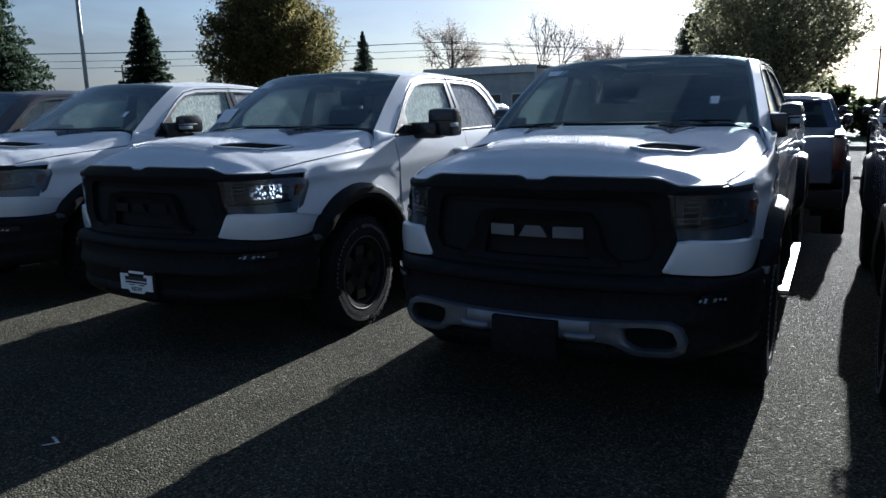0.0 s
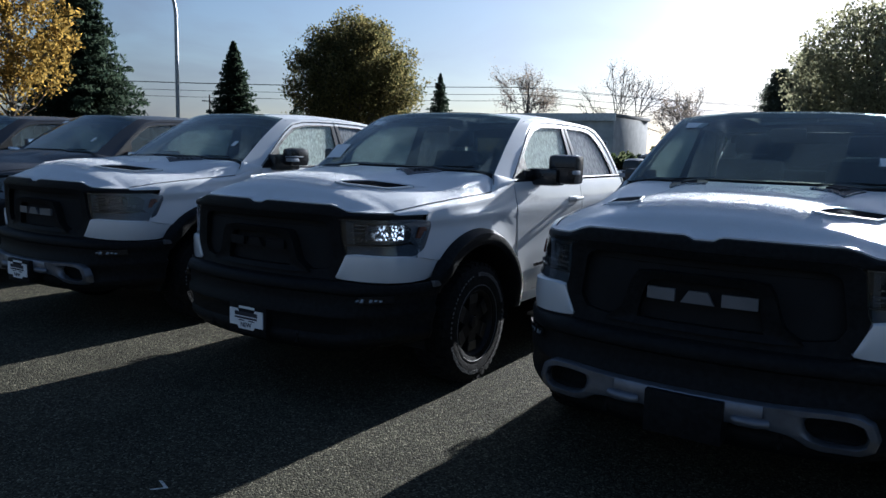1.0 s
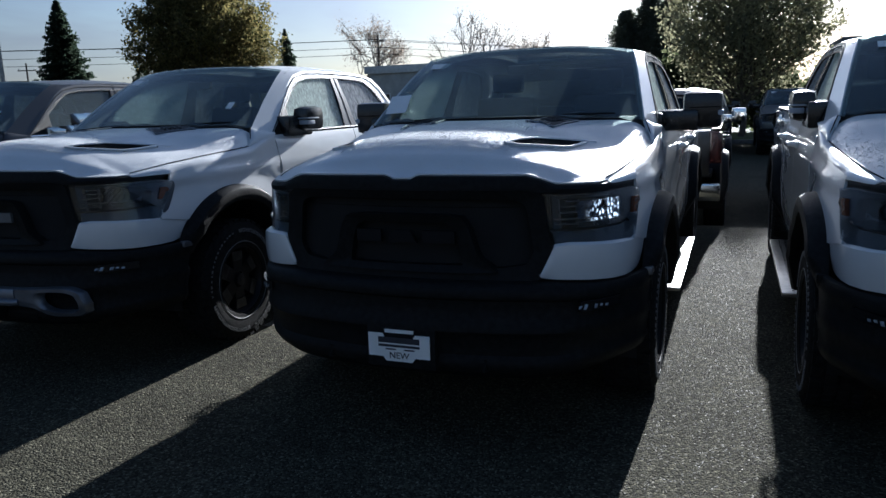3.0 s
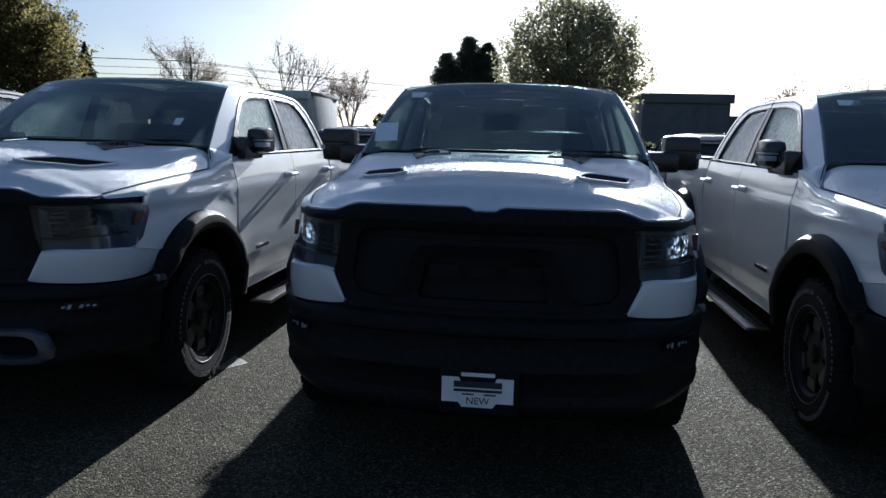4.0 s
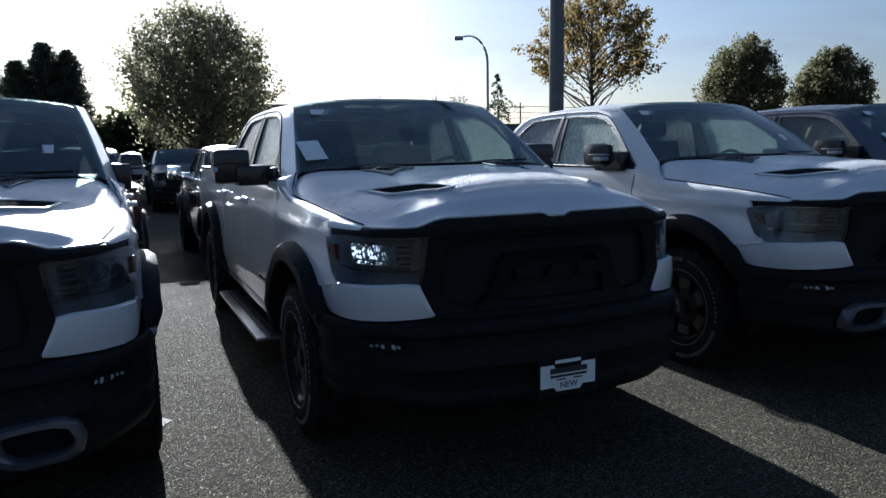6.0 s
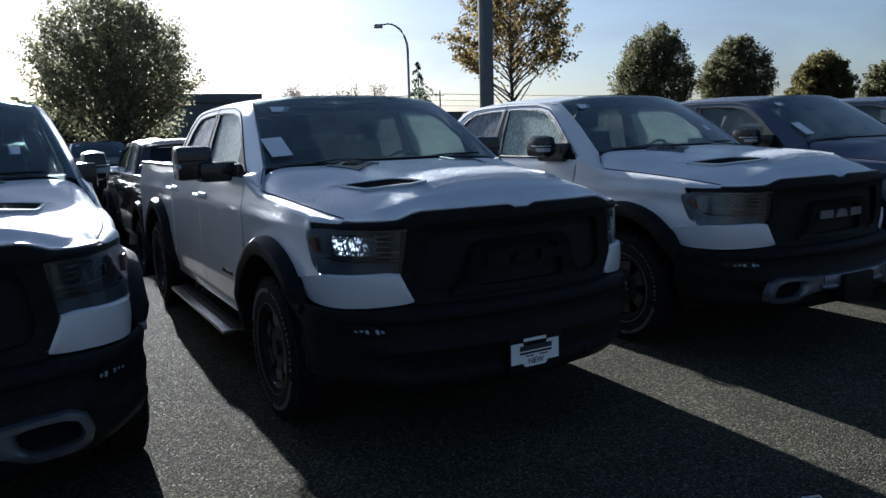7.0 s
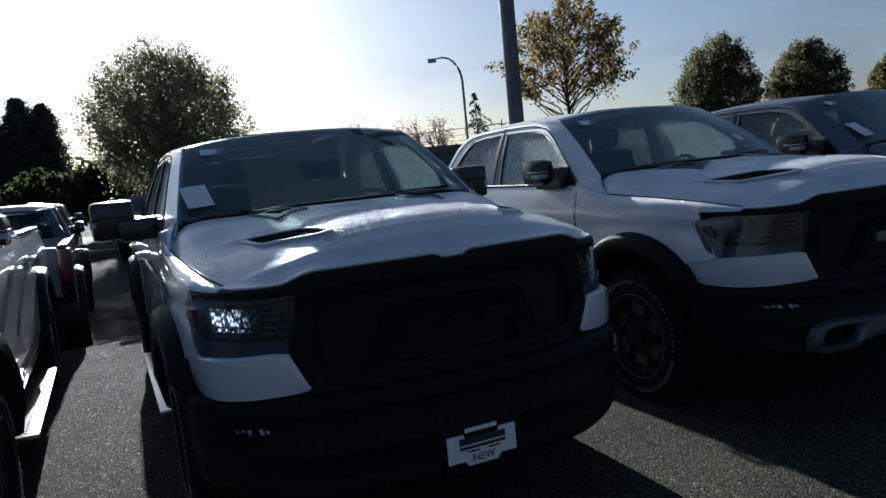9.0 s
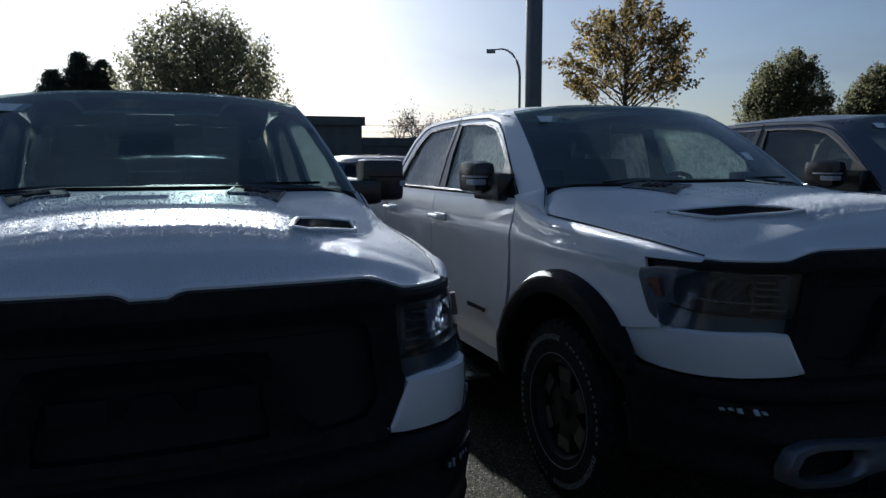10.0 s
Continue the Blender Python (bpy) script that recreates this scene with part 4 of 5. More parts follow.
        part("rocker", mirror(box(0.80, 0.945, 1.60, 4.05, 0.42, 0.505, 0.02), sx), paint, car, key="rocker" + S)
        for d, y in ((fd, 2.66), (rd, 3.74)):
            h = part("handle", mirror(join(tube([(0.985, y - 0.10, 1.20), (1.025, y - 0.085, 1.205), (1.03, y + 0.06, 1.205), (0.99, y + 0.09, 1.20)], 0.015, 8), box(0.97, 0.99, y - 0.11, y + 0.10, 1.175, 1.225, 0.012)), sx), paint, d, "body-coloured pull handle", key=f"hand{S}{y}")
        badge = part("door_badge", mirror(join(*[box(0.983, 0.994, 1.90 + 0.052 * i, 1.94 + 0.052 * i, 0.70, 0.724, 0.002) for i in range(5)]), sx), M_GLOSSBLACK, fd, "dark raised badge bars", key="badge" + S, smooth=False)
        # greenhouse: sloping frame with two panes
        xb, xt, zb, zt = 0.925, 0.742, 1.37, 1.885
        P = lambda y, z: (lerp(xb, xt, (z - zb) / (zt - zb)) + 0.012 * math.sin(math.pi * (z - zb) / (zt - zb)), y, z)
        outer = [P(1.595, 1.385), P(1.74, 1.50), P(1.89, 1.63), P(2.04, 1.745), P(2.17, 1.818), P(2.34, 1.853), P(2.6, 1.861), P(2.9, 1.860), P(3.2, 1.854), P(3.42, 1.840), P(3.56, 1.808), P(3.68, 1.725), P(3.78, 1.60), P(3.86, 1.48), P(3.90, 1.385)]
        inner = [P(1.625, 1.385), P(1.74, 1.475), P(1.885, 1.59), P(2.03, 1.692), P(2.16, 1.764), P(2.34, 1.798), P(2.6, 1.808), P(2.9, 1.808), P(3.2, 1.800), P(3.38, 1.783), P(3.46, 1.745), P(3.56, 1.67), P(3.64, 1.57), P(3.70, 1.47), P(3.74, 1.385)]
        frame_ = part("window_frame", mirror(bridge(outer, inner, (-0.035, 0, -0.008)), sx), paint, car, key="wframe" + S)
        inn2 = [tuple(np.array(p) * [1, 1, 1] + np.array([0.001, 0.0, 0.0])) for p in inner]
        shr = [lerp(np.array(p), np.array(P(2.75, 1.60)), 0.045) for p in inner]
        part("window_seal", mirror(bridge(inn2, [tuple(p) for p in shr], (-0.02, 0, 0)), sx), M_PLASTIC, frame_, key="wseal" + S)
        part("belt_moulding", mirror(tube([P(1.62, 1.376), P(2.8, 1.380), P(3.9, 1.384)], 0.012, 6), sx), M_CHROME if chrome_mirror else M_PLASTIC, frame_, key="belt" + S)
        part("door_pillar", mirror(bridge([P(2.72, 1.375), P(2.745, 1.60), P(2.76, 1.81)], [P(2.93, 1.375), P(2.90, 1.60), P(2.87, 1.81)], (-0.03, 0, 0)), sx), M_GLOSSBLACK, frame_, "black door pillar", key="bpil" + S)
        part("front_quarter", mirror(bridge([P(1.63, 1.383), P(1.76, 1.485), P(1.87, 1.575)], [P(1.88, 1.383), P(1.885, 1.47), P(1.89, 1.57)], (-0.02, 0, 0)), sx), M_PLASTIC, frame_, key="quart" + S)
        off = lambda p: (p[0] - 0.014, p[1], p[2])
        w1 = [off(P(y, 1.375)) for y in np.linspace(1.63, 2.80, 10)]
        w1t = [off(P(lerp(1.63, 2.80, s), float(np.interp(lerp(1.63, 2.80, s), (1.625, 1.74, 1.885, 2.03, 2.16, 2.34, 2.9), (1.39, 1.477, 1.592, 1.694, 1.766, 1.80, 1.81))))) for s in np.linspace(0, 1, 10)]
        part("window_pane", mirror(bridge(w1, w1t, (-0.005, 0, 0)), sx), side_glass or M_DEWGLASS, fd, "dew-covered window glass", key="pane1" + S).visible_shadow = False
        w2 = [off(P(y, 1.375)) for y in np.linspace(2.86, 3.74, 8)]
        w2t = [off(P(lerp(2.86, 3.74, s), float(np.interp(lerp(2.86, 3.74, s), (2.86, 3.2, 3.37, 3.46, 3.56, 3.64, 3.70, 3.74), (1.810, 1.802, 1.785, 1.747, 1.672, 1.572, 1.472, 1.39))))) for s in np.linspace(0, 1, 8)]
        part("window_pane", mirror(bridge(w2, w2t, (-0.005, 0, 0)), sx), M_TINT, rd, "tinted dewy window glass", key="pane2" + S).visible_shadow = False
        # dark seams round the door frames
        seam = [tuple(lerp(np.array(p), np.array(q), 0.42) + np.array((0.002, 0, 0))) for p, q in zip(outer, inner)]
        part("door_seam", mirror(tube(seam, 0.0045, 5), sx), M_VOID, frame_, key="seam" + S)
        part("door_seam", mirror(tube([P(2.835, 1.375), P(2.828, 1.60), P(2.818, 1.852)], 0.0045, 5), sx), M_VOID, frame_, key="seamB" + S)
        # screen pillars
        ao = outer[:6]
        ai = [(0.868, 1.425, 1.428), (0.842, 1.54, 1.512), (0.806, 1.70, 1.628), (0.770, 1.865, 1.733), (0.738, 2.00, 1.810), (0.716, 2.10, 1.857)]
        part("screen_pillar", mirror(bridge(ao, ai, (-0.03, 0.03, -0.01)), sx), paint, car, key="apil" + S)
        # door mirror
        hd = tow_mirror() if mirror_reach > 0.2 else join(box(0.930, 1.075, 1.86, 2.12, 1.382, 1.566, 0.055), box(0.865, 0.995, 1.72, 2.06, 1.345, 1.500, 0.022))
        mi = part("door_mirror", mirror(hd, sx), M_CHROME if chrome_mirror else M_GLOSSBLACK, car, "chrome door mirror" if chrome_mirror else "black door mirror", key=f"mirr{S}{mirror_reach}")
        part("indicator", mirror(box(1.18, 1.282, 1.958, 2.04, 1.428, 1.460, 0.006) if mirror_reach > 0.2 else box(1.0, 1.079, 1.853, 1.96, 1.430, 1.462, 0.006), sx), M_INDICATOR, mi, "pale indicator lens", key=f"ind{S}{mirror_reach}")
        cap = box(1.075, 1.262, 1.951, 1.97, 1.476, 1.483, 0.003) if mirror_reach > 0.2 else box(0.945, 1.081, 1.852, 2.02, 1.472, 1.482, 0.003)
        part("mirror_seam", mirror(cap, sx), M_INDICATOR if mirror_reach < 0.2 else M_PLASTIC, mi, key=f"mseam{S}{mirror_reach}")
        if step:
            st = part("running_board", mirror(box(0.895, 1.055, 2.0, 3.9, 0.275, 0.302, 0.008), sx), M_BRIGHT, car, "silver perforated running board", key="step" + S)
            dots = []
            for y in np.arange(2.06, 3.86, 0.052):
                for x in (0.938, 0.982):
                    dots.append(prism([(x + 0.009 * math.cos(q), y + 0.012 * math.sin(q), 0.3025) for q in np.linspace(0, 2 * math.pi, 7)[:-1]], (0, 0, 0.0015)))
            tagged(part("perforation", mirror(join(*dots), sx), M_VOID, st, key="perf" + S, smooth=False), kind="stuff")
            part("sill_tread", mirror(box(0.86, 0.952, 1.95, 3.9, 0.506, 0.518, 0.003), sx), M_BRIGHT, st, "ribbed sill tread", key="sillt" + S)
            for y in (2.25, 3.65):
                part("bracket", mirror(tube([(0.90, y, 0.29), (0.80, y, 0.34), (0.72, y, 0.40)], 0.018), sx), M_PLASTIC, st, key=f"brk{S}{y}")
        wheel(car, name, 0.885, AXLE_F, sx)
        wheel(car, name, 0.885, AXLE_R, sx)
        tl = part("tail_lamp", mirror(box(0.83, 0.965, 5.78, 5.83, 0.98, 1.36, 0.02), sx), M_RED, car, "red tail lamp", key="tail" + S)
    # roof, windscreen, rear wall
    roof = part("roof", join(*[plate(roof_rows(*q), 0.03) for q in ((2.0, 2.08, -1, 1, 3, 19), (3.36, 3.72, -1, 1, 6, 19), (2.08, 3.36, -1, -0.56, 9, 6), (2.08, 3.36, 0.56, 1, 9, 6))]), paint, car, key="roof")
    # Assumed sunroof, unseen; its near-clear pane lets sun through onto the bonnet.
    pane = part("assumed_sunroof", plate([[(x, y, z - 0.003) for x, y, z in row] for row in roof_rows(2.08, 3.36, -0.56, 0.56, 9, 9)], 0.006), M_SUNROOF, roof, "dark glass sunroof", key="sunroof")
    seal = [roof_rows(y0, y1, u0, u1, 2, 9)[0 if y0 < 3 else 1] for y0, y1, u0, u1 in ((2.08, 2.12, -0.56, 0.56), (3.32, 3.36, -0.56, 0.56))]
    for k, row in enumerate(seal):
        part("assumed_sunroof_seal", tube([(x, y, z + 0.001) for x, y, z in row], 0.007, 6), M_PLASTIC, pane, key=f"rseal{k}")
    if vents:
        tagged(part("dew", dew_shape(roof_drops(7), 9), M_DEW, roof, key="roofdew", smooth=False), kind="stuff")
    part("aerial", join(box(-0.018, 0.018, 3.30, 3.40, 1.89, 1.93, 0.01)), paint, roof, key="fin")
    rows = []
    for u in np.linspace(-1, 1, 15):
        row = []
        for r in np.linspace(0, 1, 10):
            xb_, xt_ = 0.865 * u, 0.715 * u
            p0 = np.array((xb_, 1.44 - 0.10 * (1 - u * u), 1.423 + 0.022 * (1 - u * u)))
            p1 = np.array((xt_, 2.10 - 0.09 * (1 - u * u), 1.854 + 0.042 * (1 - abs(u) ** 3)))
            q = lerp(p0, p1, r)
            q[2] += 0.02 * math.sin(math.pi * r)
            row.append(tuple(q))
        rows.append(row)
    ws = part("windscreen", plate(rows[::-1], 0.006), M_SCREEN, car, "hazy dew-covered windscreen", key="screen")
    part("cowl", plate([[(x, 1.33 - 0.02 + 0.11 * (x / 0.87) ** 2, hood_z(x, 1.40) - 0.008), (x, 1.46 + 0.07 * (x / 0.87) ** 2, 1.425 + 0.02 * (1 - (x / 0.87) ** 2))] for x in np.linspace(0.86, -0.86, 14)], 0.02), M_PLASTIC, car, "black cowl below the windscreen", key="cowl")
    for x0 in (-0.55, 0.18):
        part("wiper", tube([(x0, 1.38, 1.450), (x0 + 0.22, 1.40, 1.468), (x0 + 0.52, 1.41, 1.468)], 0.006, 6), M_PLASTIC, ws, key=f"wiper{x0}")
    if sticker:
        part("screen_sticker", plate([[(x, 1.555 + 1.35 * (z - 1.555), z + 0.012) for z in (1.60, 1.555)] for x in (0.55, 0.605)], 0.002), M_PAPER, ws, "small white sticker", key="stk") if not paper else None
        part("screen_sticker", moved(box(-0.64, -0.50, -0.001, 0.001, -0.03, 0.03, 0), Matrix.Translation((0, 1.925, 1.806)) @ Matrix.Rotation(radians(-55), 4, "X")), M_PAPER, ws, key="stk2", smooth=False)
    if paper:
        part("price_sheet", moved(box(-0.07, 0.07, -0.001, 0.001, -0.10, 0.10, 0), pose(-0.735, 1.548, 1.556, -55.5, 0, 1) @ pose(0, 0, 0, 0, -5, 0)), M_PAPER, ws, "white sheet behind the windscreen", key="sheet", smooth=False)
    part("cab_back", join(box(-0.70, 0.70, 3.66, 3.70, 1.745, 1.81, 0.01), box(-0.88, 0.88, 3.90, 3.95, 0.55, 1.42, 0.01), bridge([(0.88, 3.94, 1.40), (0.72, 3.68, 1.81)], [(0.74, 3.94, 1.40), (0.62, 3.68, 1.81)], (0, -0.03, 0)), bridge([(-0.88, 3.94, 1.40), (-0.72, 3.68, 1.81)], [(-0.74, 3.94, 1.40), (-0.62, 3.68, 1.81)], (0, -0.03, 0))), paint, car, key="cabback")
    part("rear_window", pane_from([(-0.74, 3.93, 1.42), (0.74, 3.93, 1.42), (0.62, 3.68, 1.79), (-0.62, 3.68, 1.79)], (0, 0.0, 0)), M_REAR, car, "dark tinted rear window", key="rearwin")
    part("rear_lining", join(box(-0.70, 0.70, 3.60, 3.652, 1.72, 1.82, 0.01), box(-0.84, 0.84, 3.84, 3.892, 1.10, 1.432, 0.01)), M_DASH, car, "dark cabin lining", key="rlining")
    # tailgate, bed, underbody
    gate = part("tailgate", box(-0.83, 0.83, 5.74, 5.80, 0.82, 1.38, 0.015), paint, car, key="gate")
    part("gate_handle", box(-0.12, 0.12, 5.79, 5.815, 1.18, 1.27, 0.01), M_PLASTIC, gate, key="gateh")
    part("rear_bumper", box(-0.97, 0.97, 5.70, 5.90, 0.52, 0.74, 0.03), M_CHROME if chrome_mirror else M_PLASTIC, car, "rear bumper", key="rbump")
    part("bed_floor", box(-0.86, 0.86, 3.96, 5.74, 0.80, 0.85, 0.01), M_PLASTIC, car, key="bedfloor")
    part("chassis", join(box(-0.80, 0.80, 0.25, 1.55, 0.36, 0.50, 0.02), box(-0.55, 0.55, 1.5, 5.6, 0.40, 0.52, 0.02), box(-0.86, 0.86, 1.55, 4.0, 0.48, 0.56, 0.02), box(-0.60, 0.60, 0.12, 1.30, 0.50, 1.15, 0.05)), M_VOID, car, "dark underbody", key="chassis")
    part("axle", tube([(-0.8, AXLE_R, 0.415), (0.8, AXLE_R, 0.415)], 0.06, 10), M_VOID, car, key="axle")
    part("firewall", box(-0.85, 0.85, 1.50, 1.56, 0.55, 1.40, 0.02), M_VOID, car, key="firewall")
    # cabin
    dash = part("dashboard", plate([[(x, 1.50, 1.40), (x, 1.62, 1.425), (x, 1.85, 1.41), (x, 1.95, 1.33), (x, 1.97, 1.05)] for x in np.linspace(-0.80, 0.80, 8)], 0.03), M_DASH, car, "black dashboard", key="dash")
    part("steering_wheel", moved(lathe([(0.175, -0.014), (0.19, 0), (0.175, 0.014), (0.16, 0), (0.175, -0.014)], 32, "y"), pose(0.40, 2.06, 1.33, 28, 0, 0)), M_DASH, dash, key="steer")
    part("inner_mirror", box(-0.11, 0.11, 1.97, 2.0, 1.73, 1.79, 0.012), M_DASH, dash, key="inmir")
    for x in (0.40, -0.40):
        seat = part("front_seat", join(box(x - 0.26, x + 0.26, 2.25, 2.80, 0.85, 1.02, 0.06), moved(box(-0.25, 0.25, -0.08, 0.08, 0, 0.62, 0.06), pose(x, 2.82, 0.98, -16, 0, 0))), M_SEAT, car, "dark cloth seat", key=f"seat{x}")
        part("headrest", box(x - 0.13, x + 0.13, 2.95, 3.06, 1.62, 1.78, 0.04), M_SEAT, seat, key=f"hrest{x}")
    bench = part("rear_bench", join(box(-0.72, 0.72, 3.35, 3.75, 0.85, 1.0, 0.05), moved(box(-0.72, 0.72, -0.07, 0.07, 0, 0.52, 0.05), pose(0, 3.74, 0.98, -8, 0, 0))), M_SEAT, car, "dark rear bench", key="bench")
    for sx in (1, -1):
        part("door_lining", mirror(box(0.86, 0.90, 1.7, 3.88, 0.55, 1.36, 0.02), sx), M_DASH, car, key=f"lining{sx}")
    return car


def skid_shape():
    """One rounded silver bar that opens into an oval loop at either end."""
    yf = lambda x, z: bumper_y(x) - 0.128 + 0.03 * smooth01(0.52, 0.42, z)
    steps = ((0.0, 0.055), (0.0, 0.022), (0.35, 0.006), (0.75, 0.0))
    out = []
    for sx in (1, -1):
        o = resample([(0.30, 0.598), (0.42, 0.600), (0.55, 0.606), (0.655, 0.602), (0.712, 0.570), (0.735, 0.505), (0.720, 0.450), (0.675, 0.428), (0.53, 0.428), (0.475, 0.440), (0.438, 0.468), (0.40, 0.488), (0.36, 0.494), (0.30, 0.495)], 60)
        i = resample([(0.474, 0.566), (0.50, 0.573), (0.56, 0.576), (0.63, 0.572), (0.672, 0.555), (0.690, 0.512), (0.682, 0.478), (0.652, 0.463), (0.545, 0.463), (0.505, 0.474), (0.472, 0.505), (0.462, 0.538), (0.466, 0.555), (0.470, 0.562)], 60)
        # both outlines start from the bar's side, ordered round the opening's middle
        turn = lambda ring: sorted(ring, key=lambda p: -math.atan2(p[1] - 0.52, p[0] - 0.56))
        o, i = turn(o), turn(i)
        rings = [[((x + (xi - x) * 0.24 * f), (z + (zi - z) * 0.24 * f), d) for (x, z), (xi, zi) in zip(o, i)] for f, d in steps]
        rings += [[((xi + (x - xi) * 0.24 * f), (zi + (z - zi) * 0.24 * f), d) for (x, z), (xi, zi) in zip(o, i)] for f, d in reversed(steps)]
        vs, fs, n = [], [], len(o)
        for ring in rings:
            vs += [(x, yf(x, z) + d, z) for x, z, d in ring]
        for k in range(len(rings) - 1):
            for j in range(n):
                q = (j + 1) % n
                fs.append((k * n + j, k * n + q, (k + 1) * n + q, (k + 1) * n + j))
        out.append(mirror((vs, fs), sx))
    mid = [[(x, yf(x, 0.55) + d, z) for z, d in ((0.598, 0.05), (0.598, 0.022), (0.593, 0.006), (0.584, 0.0), (0.510, 0.0), (0.500, 0.006), (0.495, 0.022), (0.495, 0.05))] for x in np.linspace(-0.315, 0.315, 13)]
    out.append(plate(mid[::-1], 0.01))
    return join(*out)


# ---- ground ----
def asphalt():
    m = material("asphalt", (0.055, 0.054, 0.052), 0.8, 0, 4.0, 0.12, spec=0.07)
    t = m.node_tree
    b = t.nodes["Principled BSDF"]
    co = t.nodes.new("ShaderNodeTexCoord")
    v = t.nodes.new("ShaderNodeTexVoronoi")
    v.inputs["Scale"].default_value = 105
    n = t.nodes.new("ShaderNodeTexNoise")
    n.inputs["Scale"].default_value, n.inputs["Detail"].default_value = 1.3, 8
    t.links.new(co.outputs["Object"], v.inputs["Vector"])
    t.links.new(co.outputs["Object"], n.inputs["Vector"])
    stone = t.nodes.new("ShaderNodeValToRGB")
    stone.color_ramp.elements[0].color, stone.color_ramp.elements[1].color = (0.026, 0.0250, 0.0195, 1), (0.23, 0.215, 0.155, 1)
    for pos_, c_ in ((0.50, 0.062), (0.85, 0.10), (0.95, 0.16)):
        stone.color_ramp.elements.new(pos_).color = (c_, c_ * 0.94, c_ * 0.66, 1)
    sep = t.nodes.new("ShaderNodeSeparateColor")
    t.links.new(v.outputs["Color"], sep.inputs[0])
    t.links.new(sep.outputs[0], stone.inputs[0])
    wear = t.nodes.new("ShaderNodeMix")
    wear.data_type, wear.blend_type = "RGBA", "MULTIPLY"
    wear.inputs[0].default_value = 0.55
    t.links.new(stone.outputs[0], wear.inputs[6])
    rr = t.nodes.new("ShaderNodeValToRGB")
    rr.color_ramp.elements[0].position, rr.color_ramp.elements[1].position = 0.35, 0.7
    rr.color_ramp.elements[0].color = (0.45, 0.45, 0.46, 1)
    t.links.new(n.outputs["Fac"], rr.inputs[0])
    t.links.new(rr.outputs[0], wear.inputs[7])
    t.links.new(wear.outputs[2], b.inputs["Base Color"])
    ro = t.nodes.new("ShaderNodeMapRange")
    t.links.new(sep.outputs[1], ro.inputs[0])
    ro.inputs[1].default_value, ro.inputs[2].default_value = 0.82, 1.0
    ro.inputs[3].default_value, ro.inputs[4].default_value = 0.95, 0.6
    t.links.new(ro.outputs[0], b.inputs["Roughness"])
    gl = t.nodes.new("ShaderNodeMapRange")
    gl.inputs[1].default_value, gl.inputs[2].default_value, gl.inputs[3].default_value, gl.inputs[4].default_value = 0.82, 1.0, 0.05, 0.10
    t.links.new(sep.outputs[1], gl.inputs[0])
    t.links.new(gl.outputs[0], b.inputs["Specular IOR Level"])
    bm_ = t.nodes.new("ShaderNodeBump")
    bm_.inputs["Strength"].default_value, bm_.inputs["Distance"].default_value = 0.8, 0.008
    t.links.new(v.outputs["Distance"], bm_.inputs["Height"])
    bm_.invert = True
    t.links.new(bm_.outputs[0], b.inputs["Normal"])
    return m


M_ASPHALT = asphalt()
M_LINE = material("white_paint_line", (0.6, 0.6, 0.57), 0.7, 0, 30, 0.25)
M_WORNLINE = material("worn_paint_line", (0.23, 0.22, 0.19), 0.8, 0, 70, 0.3, 0.8, 110, mix_colour=(0.06, 0.057, 0.045))
M_GRASS = material("grass", (0.06, 0.085, 0.03), 0.9, 0, 3, 0.3, 0.6, 60)
M_KERB = material("concrete", (0.32, 0.31, 0.29), 0.85, 0, 8, 0.15, 0.3, 90)
M_STUCCO = material("dark_wall", (0.045, 0.048, 0.052), 0.85, 0, 1.5, 0.1, 0.2, 60)
ground = tagged(new("ground", mesh("ground", *grid([[(x, y, -0.25 * smooth01(6.0, 8.2, y)) for y in (-300, -40, -10, 0, 5.9, 6.4, 6.8, 7.2, 7.6, 8.2, 40, 700)] for x in (-600, -40, -10, 0, 10, 40, 600)]), M_ASPHALT, False)), "worn dark asphalt of a car lot", "asphalt", kind="structure")

# Unseen wall added behind the camera to set bounce and reflections on the fronts.
added_south_wall = tagged(new("added_south_wall", mesh("added_south_wall", *box(-35, 35, -22.4, -22.0, 0, 5.5, 0.02), M_STUCCO)), "plain dark grey building wall behind the lot", "wall", kind="structure")

A_AT, C_AT = (2.727, 0.02, 0), (-2.757, 0.085, 0)
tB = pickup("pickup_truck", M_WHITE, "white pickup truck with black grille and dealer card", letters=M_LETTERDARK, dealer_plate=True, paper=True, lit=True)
tA = pickup("pickup_truck", M_WHITE, "white pickup truck with silver emblem and skid bar", skid=True, letters=M_LETTER, holder=True, mirror_reach=0.15)
tA.matrix_basis = pose(*A_AT)
tC = pickup("pickup_truck", M_WHITE, "white pickup truck with silver skid bar and dealer card", skid=True, letters=M_LETTER, dealer_plate=True, mirror_reach=0.15)
tC.matrix_basis = pose(*C_AT)

def leaf_material(name, c1, c2):
    m = bpy.data.materials.new(name)
    m.use_nodes = True
    t = m.node_tree
    t.nodes.clear()
    out = t.nodes.new("ShaderNodeOutputMaterial")
    geo = t.nodes.new("ShaderNodeNewGeometry")
    r = t.nodes.new("ShaderNodeValToRGB")
    r.color_ramp.elements[0].color, r.color_ramp.elements[1].color = (*c1, 1), (*c2, 1)
    t.links.new(geo.outputs["Random Per Island"], r.inputs[0])
    d, tl = t.nodes.new("ShaderNodeBsdfDiffuse"), t.nodes.new("ShaderNodeBsdfTranslucent")
    t.links.new(r.outputs[0], d.inputs[0])
    t.links.new(r.outputs[0], tl.inputs[0])
    mx = t.nodes.new("ShaderNodeMixShader")
    mx.inputs[0].default_value = 0.75
    t.links.new(d.outputs[0], mx.inputs[1])
    t.links.new(tl.outputs[0], mx.inputs[2])
